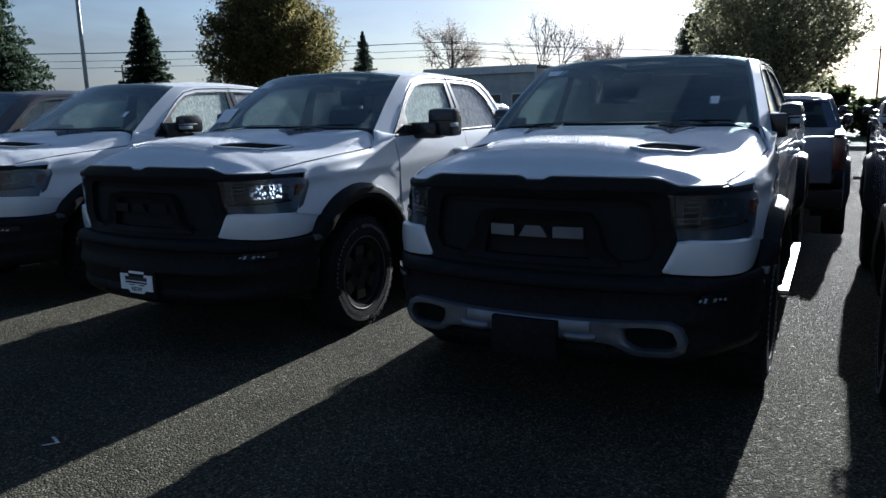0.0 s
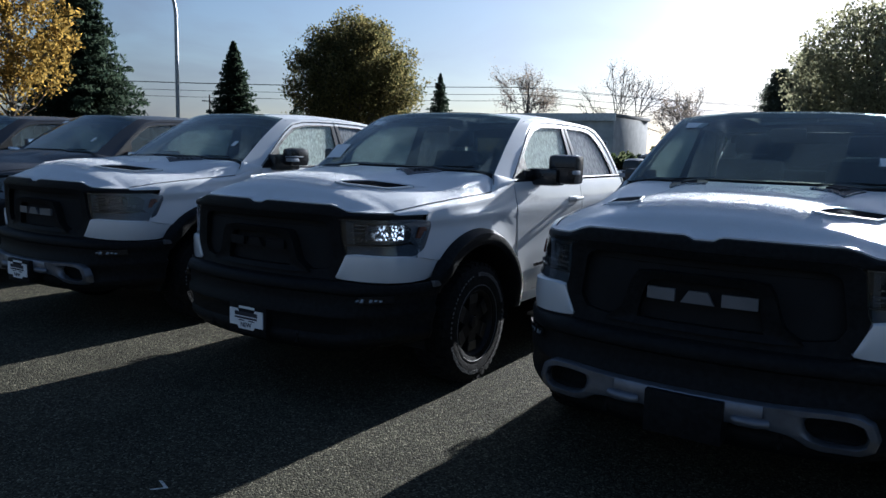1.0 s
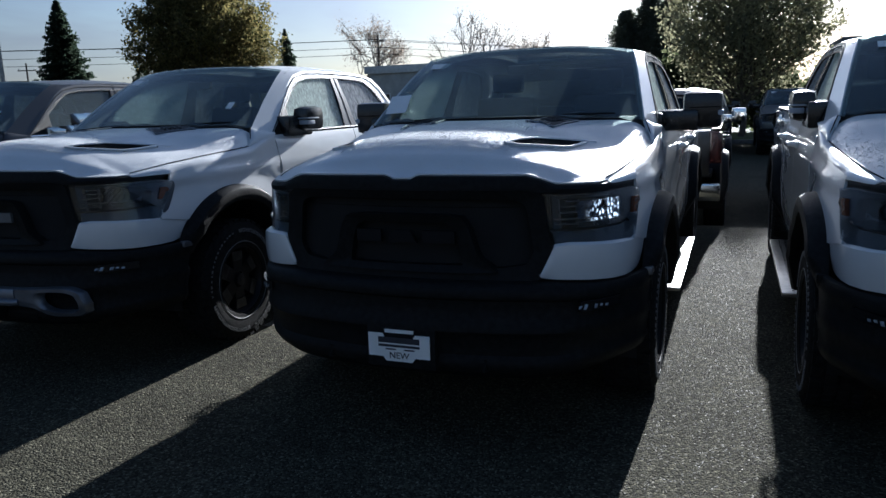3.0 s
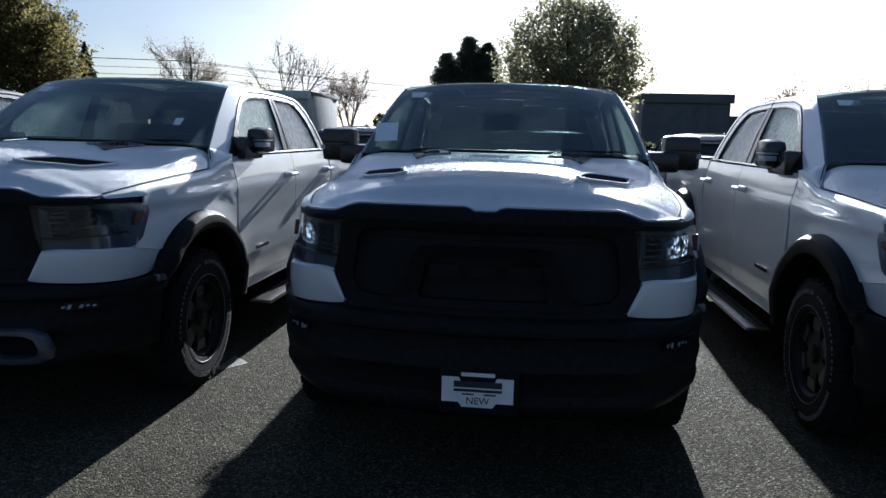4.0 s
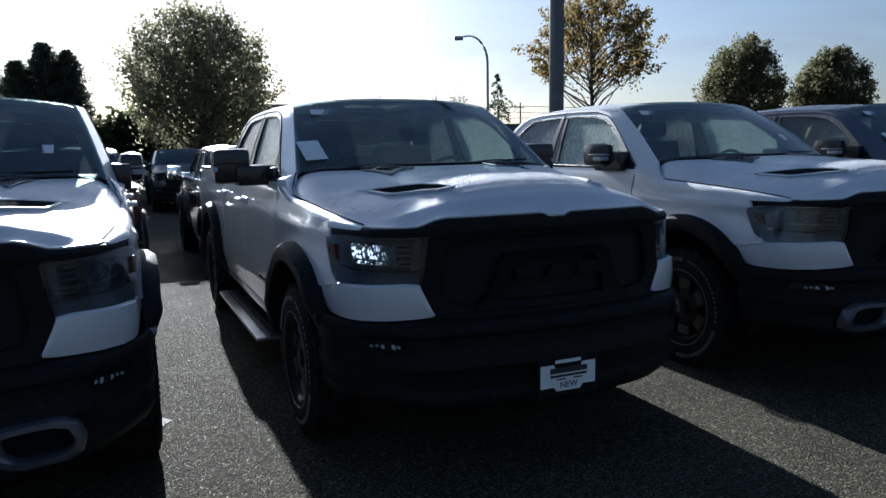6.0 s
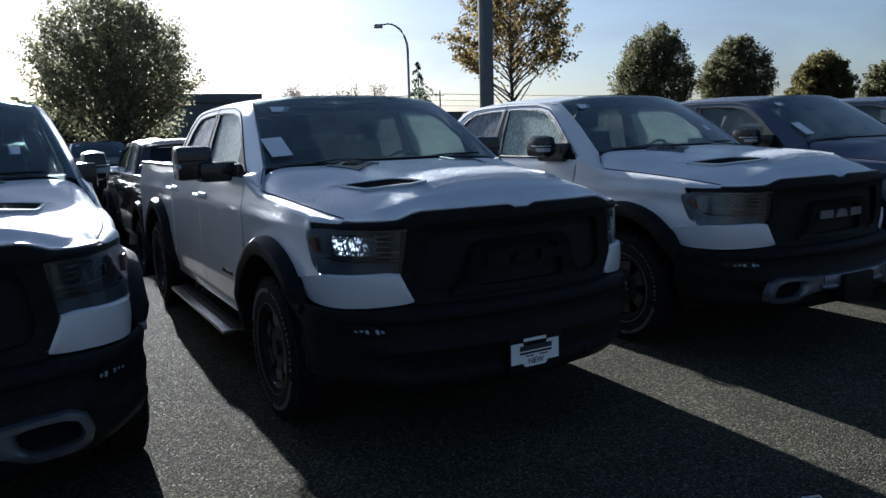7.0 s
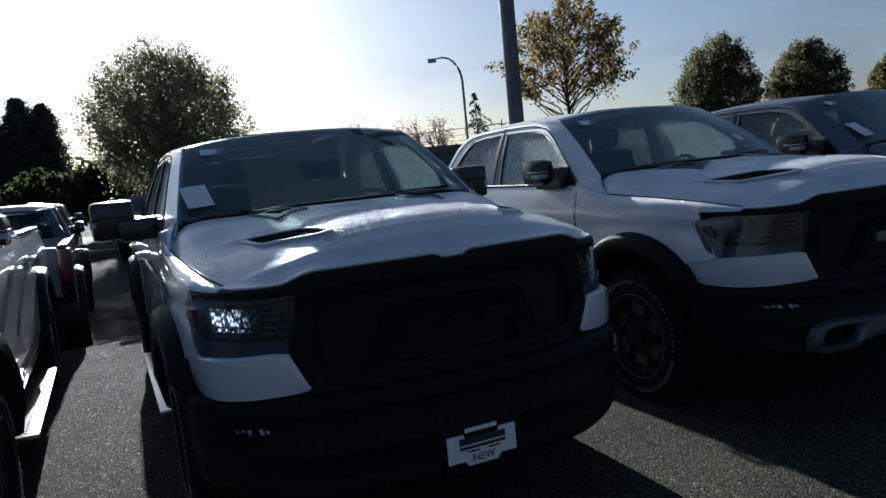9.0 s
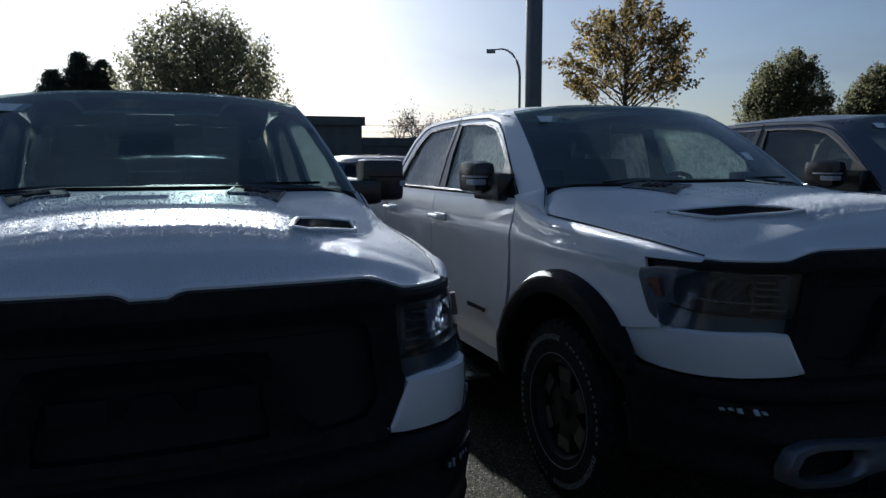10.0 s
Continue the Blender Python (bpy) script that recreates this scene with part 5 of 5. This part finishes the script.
    t.links.new(mx.outputs[0], out.inputs[0])
    return m


M_BARK = material("bark", (0.09, 0.075, 0.06), 0.9, 0, 12, 0.3, 0.6, 40)
M_PALEBARK = material("pale_bark", (0.26, 0.23, 0.20), 0.9, 0, 12, 0.3)
L_GREEN = leaf_material("green_leaves", (0.050, 0.062, 0.034), (0.20, 0.18, 0.10))
L_GREENGOLD = leaf_material("green_gold_leaves", (0.045, 0.055, 0.025), (0.22, 0.18, 0.07))
# Leaf colour raised to stand in for the sun's glare over this tree.
L_GLAREOLIVE = leaf_material("glare_paled_leaves", (0.17, 0.175, 0.11), (0.38, 0.36, 0.22))
L_GOLD = leaf_material("golden_leaves", (0.10, 0.075, 0.025), (0.42, 0.27, 0.06))
L_BROWN = leaf_material("amber_leaves", (0.09, 0.075, 0.036), (0.29, 0.21, 0.08))
L_NEEDLE = leaf_material("dark_needles", (0.020, 0.033, 0.023), (0.056, 0.074, 0.047))
# Lightened to put the distance haze into the sprays' own colour.
L_CYPRESS = leaf_material("haze_paled_sprays", (0.08, 0.095, 0.07), (0.15, 0.16, 0.12))
L_TWIG = leaf_material("bare_twigs", (0.16, 0.13, 0.11), (0.34, 0.28, 0.22))
L_HAZE = leaf_material("hedge_leaves", (0.03, 0.045, 0.02), (0.09, 0.10, 0.05))


def leaves(centres, size, rng, stretch=1.5, droop=0.0):
    n = len(centres)
    d = rng.normal(size=(n, 3))
    d[:, 2] -= droop
    d /= np.linalg.norm(d, axis=1, keepdims=True)
    e = np.cross(d, rng.normal(size=(n, 3)))
    e /= np.maximum(np.linalg.norm(e, axis=1, keepdims=True), 1e-6)
    s = size * rng.uniform(0.55, 1.3, (n, 1))
    c = np.asarray(centres)
    v = np.stack([c - d * s * stretch * 0.5, c + e * s * 0.42 - d * s * 0.1, c + d * s * stretch * 0.5, c - e * s * 0.42 - d * s * 0.1], 1).reshape(-1, 3)
    f = np.arange(4 * n).reshape(-1, 4)
    return v, f


def raw_mesh(name, v, f, mat):
    me = bpy.data.meshes.new(name)
    me.from_pydata(v.tolist(), [], f.tolist())
    me.materials.append(mat)
    return me


def broad_tree(x, y, z, height, rx, low, leaf_mat, label, seed, n=6000, size=0.16, clumps=60, fill=1.0, egg=0.0, bark=None, name="tree", category="tree", shoots=240, inside=0.5, reach=(0.14, 0.34)):
    """Trunk, limbs that run out into leafy shoots, and an inner crown of single leaves."""
    rng = np.random.default_rng(seed)
    th = tagged(new(name), label, category)
    th.location = (x, y, z)
    mid, rz = (height + low) / 2, (height - low) / 2
    cl = []
    while len(cl) < clumps:
        p = rng.normal(size=3)
        p /= np.linalg.norm(p)
        r = rng.uniform(0.1, 1.0) ** 0.5
        w = 1.0 - egg * p[2] * r
        cl.append((p[0] * r * rx * w * 0.80, p[1] * r * rx * w * 0.80, mid + p[2] * r * rz * 0.82))
    cl = np.array(cl)
    part("trunk", tube([(0, 0, 0), (0.03 * rx, 0, low * 0.7), (0.0, 0.02 * rx, mid), (0, 0, height * 0.86)], 0.019 * height, 7, 0.03), bark or M_BARK, th, key=f"trunk{seed}{x:.0f}")
    base, run, br = [], [], []
    while len(base) < shoots:
        p = rng.normal(size=3)
        p /= np.linalg.norm(p)
        if p[2] < -0.75:
            continue
        w = (1.0 - egg * p[2]) * rng.uniform(0.55, 0.84)
        b_ = np.array((p[0] * rx * w, p[1] * rx * w, mid + p[2] * rz * rng.uniform(0.60, 0.84)))
        d = np.array((p[0] * 0.6, p[1] * 0.6, 0.45 + 0.5 * max(0.0, p[2]))) + rng.normal(size=3) * 0.12
        base.append(b_)
        run.append(d / np.linalg.norm(d) * rng.uniform(*reach) * min(rx, rz))
    base, run = np.array(base), np.array(run)
    for i, (b_, d) in enumerate(zip(base, run)):
        br.append(tube([tuple(b_), tuple(b_ + 0.5 * d + rng.normal(size=3) * 0.02 * rx), tuple(b_ + d)], 0.0016 * height, 3, 0.004))
        if i % 3 == 0:
            z0 = min(height * 0.8, max(low * 0.75, b_[2] - (0.6 + 0.5 * rng.random()) * math.hypot(b_[0], b_[1])))
            k = (0.45 * b_[0] + rng.normal() * 0.05 * rx, 0.45 * b_[1] + rng.normal() * 0.05 * rx, lerp(z0, b_[2], 0.52))
            br.append(tube([(0, 0, z0), k, tuple(b_)], 0.0055 * height, 4, 0.0018 * height))
    tagged(part("limb", join(*br), bark or M_BARK, th, key=f"limbs{seed}{x:.0f}"), kind="stuff")
    m = int(n * inside)
    w = rng.integers(0, len(cl), m)
    spread = 0.135 * min(rx, rz) * fill
    body = cl[w] + np.clip(rng.normal(size=(m, 3)), -1.6, 1.6) * spread * rng.uniform(0.5, 1.2, (len(cl), 1))[w]
    w = rng.integers(0, shoots, n - m)
    along = rng.random((n - m, 1)) ** 0.75
    tuft = base[w] + run[w] * along * 1.04 + np.clip(rng.normal(size=(n - m, 3)), -1.8, 1.8) * (0.075 * min(rx, rz) * fill * (1 - 0.62 * along) + 0.02)
    pts = np.concatenate([body, tuft])
    pts = pts[pts[:, 2] > low * 0.8]
    ob = new("crown", raw_mesh("crown", *leaves(pts, size, rng), leaf_mat))
    ob.parent = th
    tagged(ob, kind="stuff")
    return th


def conifer(x, y, z, height, r, label, seed, n_br=170, droop=0.25, size=0.22, narrow=1.0, leaf_mat=None, low=0.06):
    """Trunk with whorls of drooping boughs, each clothed in needle sprays."""
    rng = np.random.default_rng(seed)
    th = tagged(new("conifer"), label, "tree")
    th.location = (x, y, z)
    part("trunk", tube([(0, 0, 0), (0, 0, height * 0.5), (0, 0, height * 0.99)], 0.018 * height, 7, 0.02), M_BARK, th, key=f"ctrunk{seed}{x:.0f}")
    pts, br = [], []
    for i in range(n_br):
        h = low + (1 - low) * (i + rng.random()) / n_br
        L = r * ((1 - h) ** narrow) * (rng.uniform(0.35, 1.3) if droop > 0.5 else rng.uniform(0.70, 1.14)) + 0.05
        a_ = i * 2.399 + rng.normal() * 0.3
        out_, side = np.array((math.cos(a_), math.sin(a_), 0)), np.array((-math.sin(a_), math.cos(a_), 0))
        bend = droop * rng.uniform(0.6, 1.3)
        lift = 0.75 * bend if 0 < droop < 0.5 else 0.0
        at = lambda q: np.array((0, 0, h * height)) + out_ * L * q + np.array((0, 0, L)) * (-1.4 * bend * q + lift * q * q if lift else -bend * q)
        if i % 3 == 0:
            br.append(tube([tuple(at(q)) for q in (0, 0.5, 1)], 0.02, 3, 0.008))
        k = 4 * max(6, int(34 * (L / r) + 6))
        s = rng.uniform(0.08, 1.05, (k, 1))
        p = np.array([at(q) for q in s])
        if droop < 0:
            p += rng.normal(size=(k, 3)) * np.array((0.105, 0.105, 0.06)) * (0.4 + L)
        else:
            p += side * np.clip(rng.normal(size=(k, 1)), -1.8, 1.8) * (0.14 * L * (1.05 - 0.85 * np.clip(s, 0, 1)) + 0.04)
            p[:, 2] += rng.normal(size=k) * (0.03 + 0.02 * L)
        if droop > 0.5:
            p[:, 2] -= rng.exponential(0.20 * L, k)
        pts.append(p)
    tagged(part("bough", join(*br), M_BARK, th, key=f"cbough{seed}{x:.0f}"), kind="stuff")
    ob = new("needles", raw_mesh("needles", *leaves(np.concatenate(pts), size * 0.43, rng, 2.4, 0.2), leaf_mat or L_NEEDLE))
    ob.parent = th
    tagged(ob, kind="stuff")
    return th


def bare_tree(x, y, z, height, rx, label, seed, leaf_n=700):
    """Several forked stems fading into fine twigs with a few dry leaves."""
    rng = np.random.default_rng(seed)
    th = tagged(new("bare_tree"), label, "tree")
    th.location = (x, y, z)
    br, tips = [], []

    def grow(p, d, L, r, depth):
        q = p + d * L
        br.append(tube([tuple(p), tuple((p + q) / 2 + rng.normal(size=3) * L * 0.04), tuple(q)], r, 4, r * 0.6))
        tips.append(q)
        if depth:
            for _ in range(3 if depth > 1 else 4):
                e_ = d + rng.normal(size=3) * 0.42
                e_[2] += 0.12
                grow(p + d * L * rng.uniform(0.55, 1), e_ / np.linalg.norm(e_), L * rng.uniform(0.55, 0.75), r * 0.62, depth - 1)
    for k in range(4):
        d = np.array((rng.normal() * 0.30 * rx / 4, rng.normal() * 0.3 * rx / 4, 1.0))
        grow(np.array((rng.normal() * rx * 0.35, rng.normal() * rx * 0.35, 0.0)), d / np.linalg.norm(d), height * rng.uniform(0.38, 0.46), 0.10 + 0.006 * height, 4)
    tips = np.array(tips)
    keep = tips[:, 2] < height
    tagged(part("limb", join(*br), M_PALEBARK, th, key=f"bare{seed}"), kind="stuff")
    src = tips[keep & (tips[:, 2] > height * 0.3)]
    pts = src[rng.integers(0, len(src), leaf_n)] + rng.normal(size=(leaf_n, 3)) * 0.5
    ob = new("dry_leaves", raw_mesh("dry_leaves", *leaves(pts, 0.20, rng), L_TWIG))
    ob.parent = th
    tagged(ob, kind="stuff")
    return th


G = -0.25
broad_tree(1.6, 29.0, G, 7.85, 3.25, 1.0, L_GLAREOLIVE, "dense round leafy tree against the sun", 11, 34000, 0.105, 380, shoots=420, inside=0.55)
for i, (cx, cz, cr) in enumerate(((-9.3, 10.3, 2.7), (-7.0, 12.0, 2.9), (-5.0, 11.4, 2.5))):
    conifer(cx, 77.0, G, cz, cr, "tall dark column-shaped cypress", 30 + i, 420, -0.9, 0.30, 0.55, L_CYPRESS)
broad_tree(30.7, 43.0, G, 12.6, 4.6, 4.0, L_BROWN, "sparse golden-brown autumn maple", 12, 11000, 0.19, 60, 0.9, 0.12, shoots=150, inside=0.12, reach=(0.25, 0.5))
for i, (cx, cy, h, r) in enumerate(((41.0, 38.6, 9.7, 3.2), (46.4, 35.4, 8.6, 2.9), (51.5, 31.7, 7.1, 2.4), (56.0, 29.0, 6.6, 2.2))):
    broad_tree(cx, cy, G, h, r, 1.6, L_GREENGOLD if i == 2 else L_GREEN, "dark green egg-shaped street tree", 40 + i, 26000, 0.135, 240, 1.0, 0.22, name="street_tree", shoots=260)
conifer(33.6, 62.8, G, 9.0, 4.8, "drooping hemlock with open boughs", 14, 34, 0.62, 0.34, 0.75)
bare_tree(29.5, 82.0, G, 8.6, 4, "thin leafless tree behind a low building", 15, 900)
bare_tree(34.5, 79.0, G, 8.3, 4, "thin leafless tree behind a low building", 16, 1100)
bare_tree(-62.7, 118.8, G, 20.5, 7, "tall pale leafless birch clump", 17, 3500)
bare_tree(-43.6, 132.8, G, 18.0, 6, "tall pale leafless birch clump", 18, 1200)
bare_tree(-30.9, 121.9, G, 13.2, 5, "leafless birch with dry leaves", 19, 2500)
bare_tree(-12.0, 110.0, G, 10.0, 5, "leafless birch with dry leaves", 20, 1200)
conifer(-46.8, 40.8, G, 10.3, 3.3, "dark narrow pointed spruce tree", 21, 380, 0.32, 0.3, 0.78)
conifer(-74.0, 114.0, G, 15.6, 4.8, "distant dark pointed spruce tree", 22, 200, 0.3, 0.45, 0.85)
conifer(-43.5, 25.0, G, 12.6, 5.2, "large dark blue-green spruce", 23, 560, 0.28, 0.34, 0.72)
broad_tree(-34.7, 42.4, G, 12.0, 5.4, 1.2, L_GREENGOLD, "large rounded tree turning from green to gold", 24, 62000, 0.155, 330, 1.0, 0.16, shoots=420, inside=0.6)
conifer(-40.5, 42.0, G, 6.0, 3.0, "small weeping conifer with drooping boughs", 25, 50, 0.9, 0.3, 0.8)
broad_tree(-28.2, 12.8, G, 8.9, 2.6, 1.8, L_GOLD, "bright yellow autumn maple", 26, 11000, 0.12, 60, 0.9, shoots=170, inside=0.18, reach=(0.25, 0.5))
for i in range(9):
    broad_tree(-16.0 + 3.1 * i, 33.0 + 1.5 * (i % 2), G, (2.9 + 0.5 * ((i * 7) % 3)) * (1.0 if 2 < i < 7 else 0.5), 2.3, 0.1, L_HAZE, "overgrown dark hedge shrub", 60 + i, 5000, 0.22, 80, 1.2, shoots=60, inside=0.7, name="shrub", category="shrub")


# ---- buildings ----
M_WALLDARK = material("grey_cladding", (0.10, 0.105, 0.11), 0.7, 0, 1.2, 0.15, 0.1, 30)
M_WALLPALE = material("pale_stucco", (0.42, 0.42, 0.41), 0.85, 0, 1.5, 0.1, 0.2, 60)
M_ROOF = material("roof_membrane", (0.13, 0.13, 0.13), 0.9, 0, 2, 0.2)
M_PANE = material("dark_pane", (0.03, 0.035, 0.04), 0.1, 0, 2, 0.1)
M_TRIM = material("white_trim", (0.62, 0.62, 0.62), 0.6, 0, 5, 0.08)


def building(x0, x1, y0, y1, h, wall, label, panes):
    b = tagged(new("low_building"), label, "building")
    b.location = ((x0 + x1) / 2, y0, G)
    w = (x1 - x0) / 2
    part("wall", box(-w, w, 0, y1 - y0, 0, h - 0.2, 0.02), wall, b)
    r = part("roof", box(-w - 0.15, w + 0.15, -0.15, y1 - y0 + 0.15, h - 0.25, h, 0.03), M_ROOF, b)
    part("fascia", box(-w - 0.18, w + 0.18, -0.2, -0.15, h - 0.55, h + 0.02, 0.01), M_TRIM if wall is M_WALLPALE else M_WALLDARK, r)
    for k in range(panes):
        cx = -w + (k + 0.5) * 2 * w / panes
        p = part("window", box(cx - 0.75, cx + 0.75, -0.03, 0.02, 1.2, 2.7, 0.01), M_TRIM, b)
        part("pane", box(cx - 0.66, cx + 0.66, -0.045, -0.02, 1.29, 2.61, 0), M_PANE, p)
    return b


building(-25.5, -16.2, 50.0, 58.0, 4.75, M_WALLPALE, "low pale flat-roofed building behind the lot", 4)
building(7.0, 12.4, 46.0, 52.0, 4.75, M_WALLDARK, "dark grey flat-roofed block", 0)
building(12.6, 34.0, 47.0, 54.0, 3.45, M_WALLDARK, "long low dark flat-roofed building", 0)

# ---- poles and wires ----
M_POLE = material("painted_steel", (0.085, 0.10, 0.115), 0.5, 0.3, 6, 0.12, 0.05, 80)
M_GALV = material("galvanised_steel", (0.30, 0.31, 0.32), 0.5, 0.6, 8, 0.15)
M_WOODPOLE = material("pole_wood", (0.10, 0.085, 0.07), 0.9, 0, 8, 0.2)
mast = tagged(new("lot_light_mast"), "tall dark square steel light mast on concrete", "light pole")
mast.location = (5.32, 8.22, G)
part("shaft", box(-0.095, 0.095, -0.095, 0.095, 0.55, 10.2, 0.012), M_POLE, mast)
part("footing", lathe([(0.0, 0.6), (0.29, 0.6), (0.31, 0.57), (0.31, 0)], 24, "z"), M_KERB, mast)
part("cross_arm", box(-0.6, 0.6, -0.05, 0.05, 10.1, 10.2, 0.01), M_POLE, mast)
for sx in (-1, 1):
    part("floodlight", box(sx * 0.62 - 0.22, sx * 0.62 + 0.22, -0.25, 0.25, 10.0, 10.16, 0.03), M_POLE, mast)


def street_lamp(x, y, h, arm, turn):
    s = tagged(new("street_lamp"), "grey steel street lamp with a curved arm", "street lamp", "street lamps")
    s.matrix_basis = pose(x, y, G, 0, 0, turn)
    pts = [(0, 0, 0), (0, 0, h * 0.4), (0, 0, h * 0.8)] + [(arm * (1 - math.cos(q)), 0, h * 0.8 + h * 0.2 * math.sin(q)) for q in np.linspace(0.2, math.pi / 2, 8)] + [(arm * 1.35, 0, h * 0.995)]
    part("post", tube(pts, 0.12, 8, 0.06), M_GALV, s)
    part("lamp_head", box(arm * 1.3, arm * 1.3 + 0.75, -0.17, 0.17, h * 0.97, h * 1.0, 0.05), M_GALV, s)
    part("base_flange", lathe([(0.0, 0.06), (0.26, 0.06), (0.26, 0)], 16, "z"), M_GALV, s)


street_lamp(28.6, 55.4, 11.3, 1.6, 180 - 28)
street_lamp(-36.1, 26.9, 11.8, 1.5, 180 + 53)


def utility_pole(x, y, h, turn):
    u = tagged(new("utility_pole"), "wooden utility pole with a cross-arm", "utility pole", "utility poles")
    u.matrix_basis = pose(x, y, G, 0, 0, turn)
    part("post", tube([(0, 0, 0), (0, 0, h)], 0.19, 8, 0.12), M_WOODPOLE, u)
    part("cross_arm", box(-1.3, 1.3, -0.07, 0.07, h - 1.1, h - 0.95, 0.01), M_WOODPOLE, u)
    for k in (-1.1, 0, 1.1):
        part("insulator", lathe([(0.0, h - 0.7), (0.06, h - 0.72), (0.07, h - 0.95)], 8, "z"), M_TRIM, u).location.x = k


POLES = [(-150.0, 48.0, 13.0), (-56.3, 115.4, 13.6), (10.0, 150.0, 10.5), (75.0, 130.0, 10.5), (170.0, 110.0, 10.5)]
for x, y, h in POLES + [(-95.0, 78.0, 9.4)]:
    utility_pole(x, y, h, 25)
wires = tagged(new("power_lines"), "thin dark overhead power lines", "cable")
for k, dz in enumerate((-0.75, -0.75, -2.0, -3.1)):
    off = (-1.0, 1.0, 0, 0)[k]
    pts = []
    for (xa, ya, ha), (xb, yb, hb) in zip(POLES, POLES[1:]):
        for s in np.linspace(0, 1, 9)[:-1]:
            pts.append((lerp(xa, xb, s) + off, lerp(ya, yb, s), G + lerp(ha, hb, s) + dz - 3.2 * s * (1 - s)))
    part("wire", tube(pts, 0.035, 4), M_VOID, wires)

# ---- more parked vehicles ----
tE = pickup("pickup_truck", M_NAVY, "dark blue pickup truck with dew on its roof", letters=M_LETTER, vents=False, step=False, side_glass=M_CLEAR, paper=True, chrome_mirror=False, mirror_reach=0.15)
tE.matrix_basis = pose(5.30, -0.05, 0)
tF = copy_thing(tE, pose(8.15, 0.1, 0))
tF["label"] = "dark blue pickup truck at the row's far side"
tD = pickup("pickup_truck", M_BLACKPAINT, "black pickup truck with chrome mirrors", letters=M_LETTER, vents=False, step=False, side_glass=M_CLEAR, chrome_mirror=True)
tD.matrix_basis = pose(-5.55, 0.35, 0)
copy_thing(tD, pose(-8.35, 0.35, 0))
for k, x in enumerate((-5.4, -2.55, 0.25, 3.15, 8.4)):
    src = (tD, tE)[k % 2]
    c = copy_thing(src, pose(x, 12.4, G, 0, 0, 180))
    tagged(c, "dark pickup truck parked with its tail to the row", group="back row of parked trucks")
tS = pickup("pickup_truck", M_GREYPAINT, "grey pickup truck in a far row", vents=False, step=False, group="far row of parked vehicles")
tS.matrix_basis = pose(-2.95, 19.5, G)
c = copy_thing(tS, pose(0.2, 20.4, G))
tW = pickup("pickup_truck", M_SILVERPAINT, "silver pickup truck in a far row", vents=False, step=False, group="far row of parked vehicles")
tW.matrix_basis = pose(5.9, 18.5, G)
copy_thing(tW, pose(-8.6, 20.0, G))
copy_thing(tW, pose(14.6, 20.6, G))
copy_thing(tS, pose(17.6, 20.9, G))
copy_thing(tW, pose(20.6, 20.6, G))
copy_thing(tS, pose(3.0, 20.2, G))

# ---- painted marks on the asphalt ----
def mark(x, y, pts, w=0.012):
    m = tagged(new("painted_mark", mesh(f"mark{x}", *join(*[bridge([(a_[0] - w, a_[1], 0.004), (b_[0] - w, b_[1], 0.004)], [(a_[0] + w, a_[1] + w, 0.004), (b_[0] + w, b_[1] + w, 0.004)], (0, 0, -0.003)) for a_, b_ in zip(pts, pts[1:])]), M_LINE, False)), "thin white painted mark on the asphalt", "road marking", kind="structure")
    m.location = (x, y, 0)


mark(0.67, -1.30, [(-0.06, 0.05), (0.02, 0.02), (-0.02, -0.03)], 0.008)
kerb = tagged(new("kerb", mesh("kerb", *box(-30, 30, 26.0, 26.2, G, G + 0.15, 0.02), M_KERB)), "concrete kerb along the planting strip", "kerb", kind="structure")
verge = tagged(new("verge", mesh("verge", *box(-30, 30, 26.2, 40.0, G - 0.05, G + 0.12, 0.02), M_GRASS)), "grass planting strip under the trees", "grass", kind="structure")
stub = tagged(new("painted_stub", mesh("stub", *prism([(-1.81, 1.33, 0.001), (-1.755, 1.345, 0.001), (-1.65, 1.49, 0.001), (-1.70, 1.56, 0.001), (-1.80, 1.63, 0.001)], (0, 0, 0.0025)), M_WORNLINE, False)), "worn white painted end of a stall line", "road marking", kind="structure")
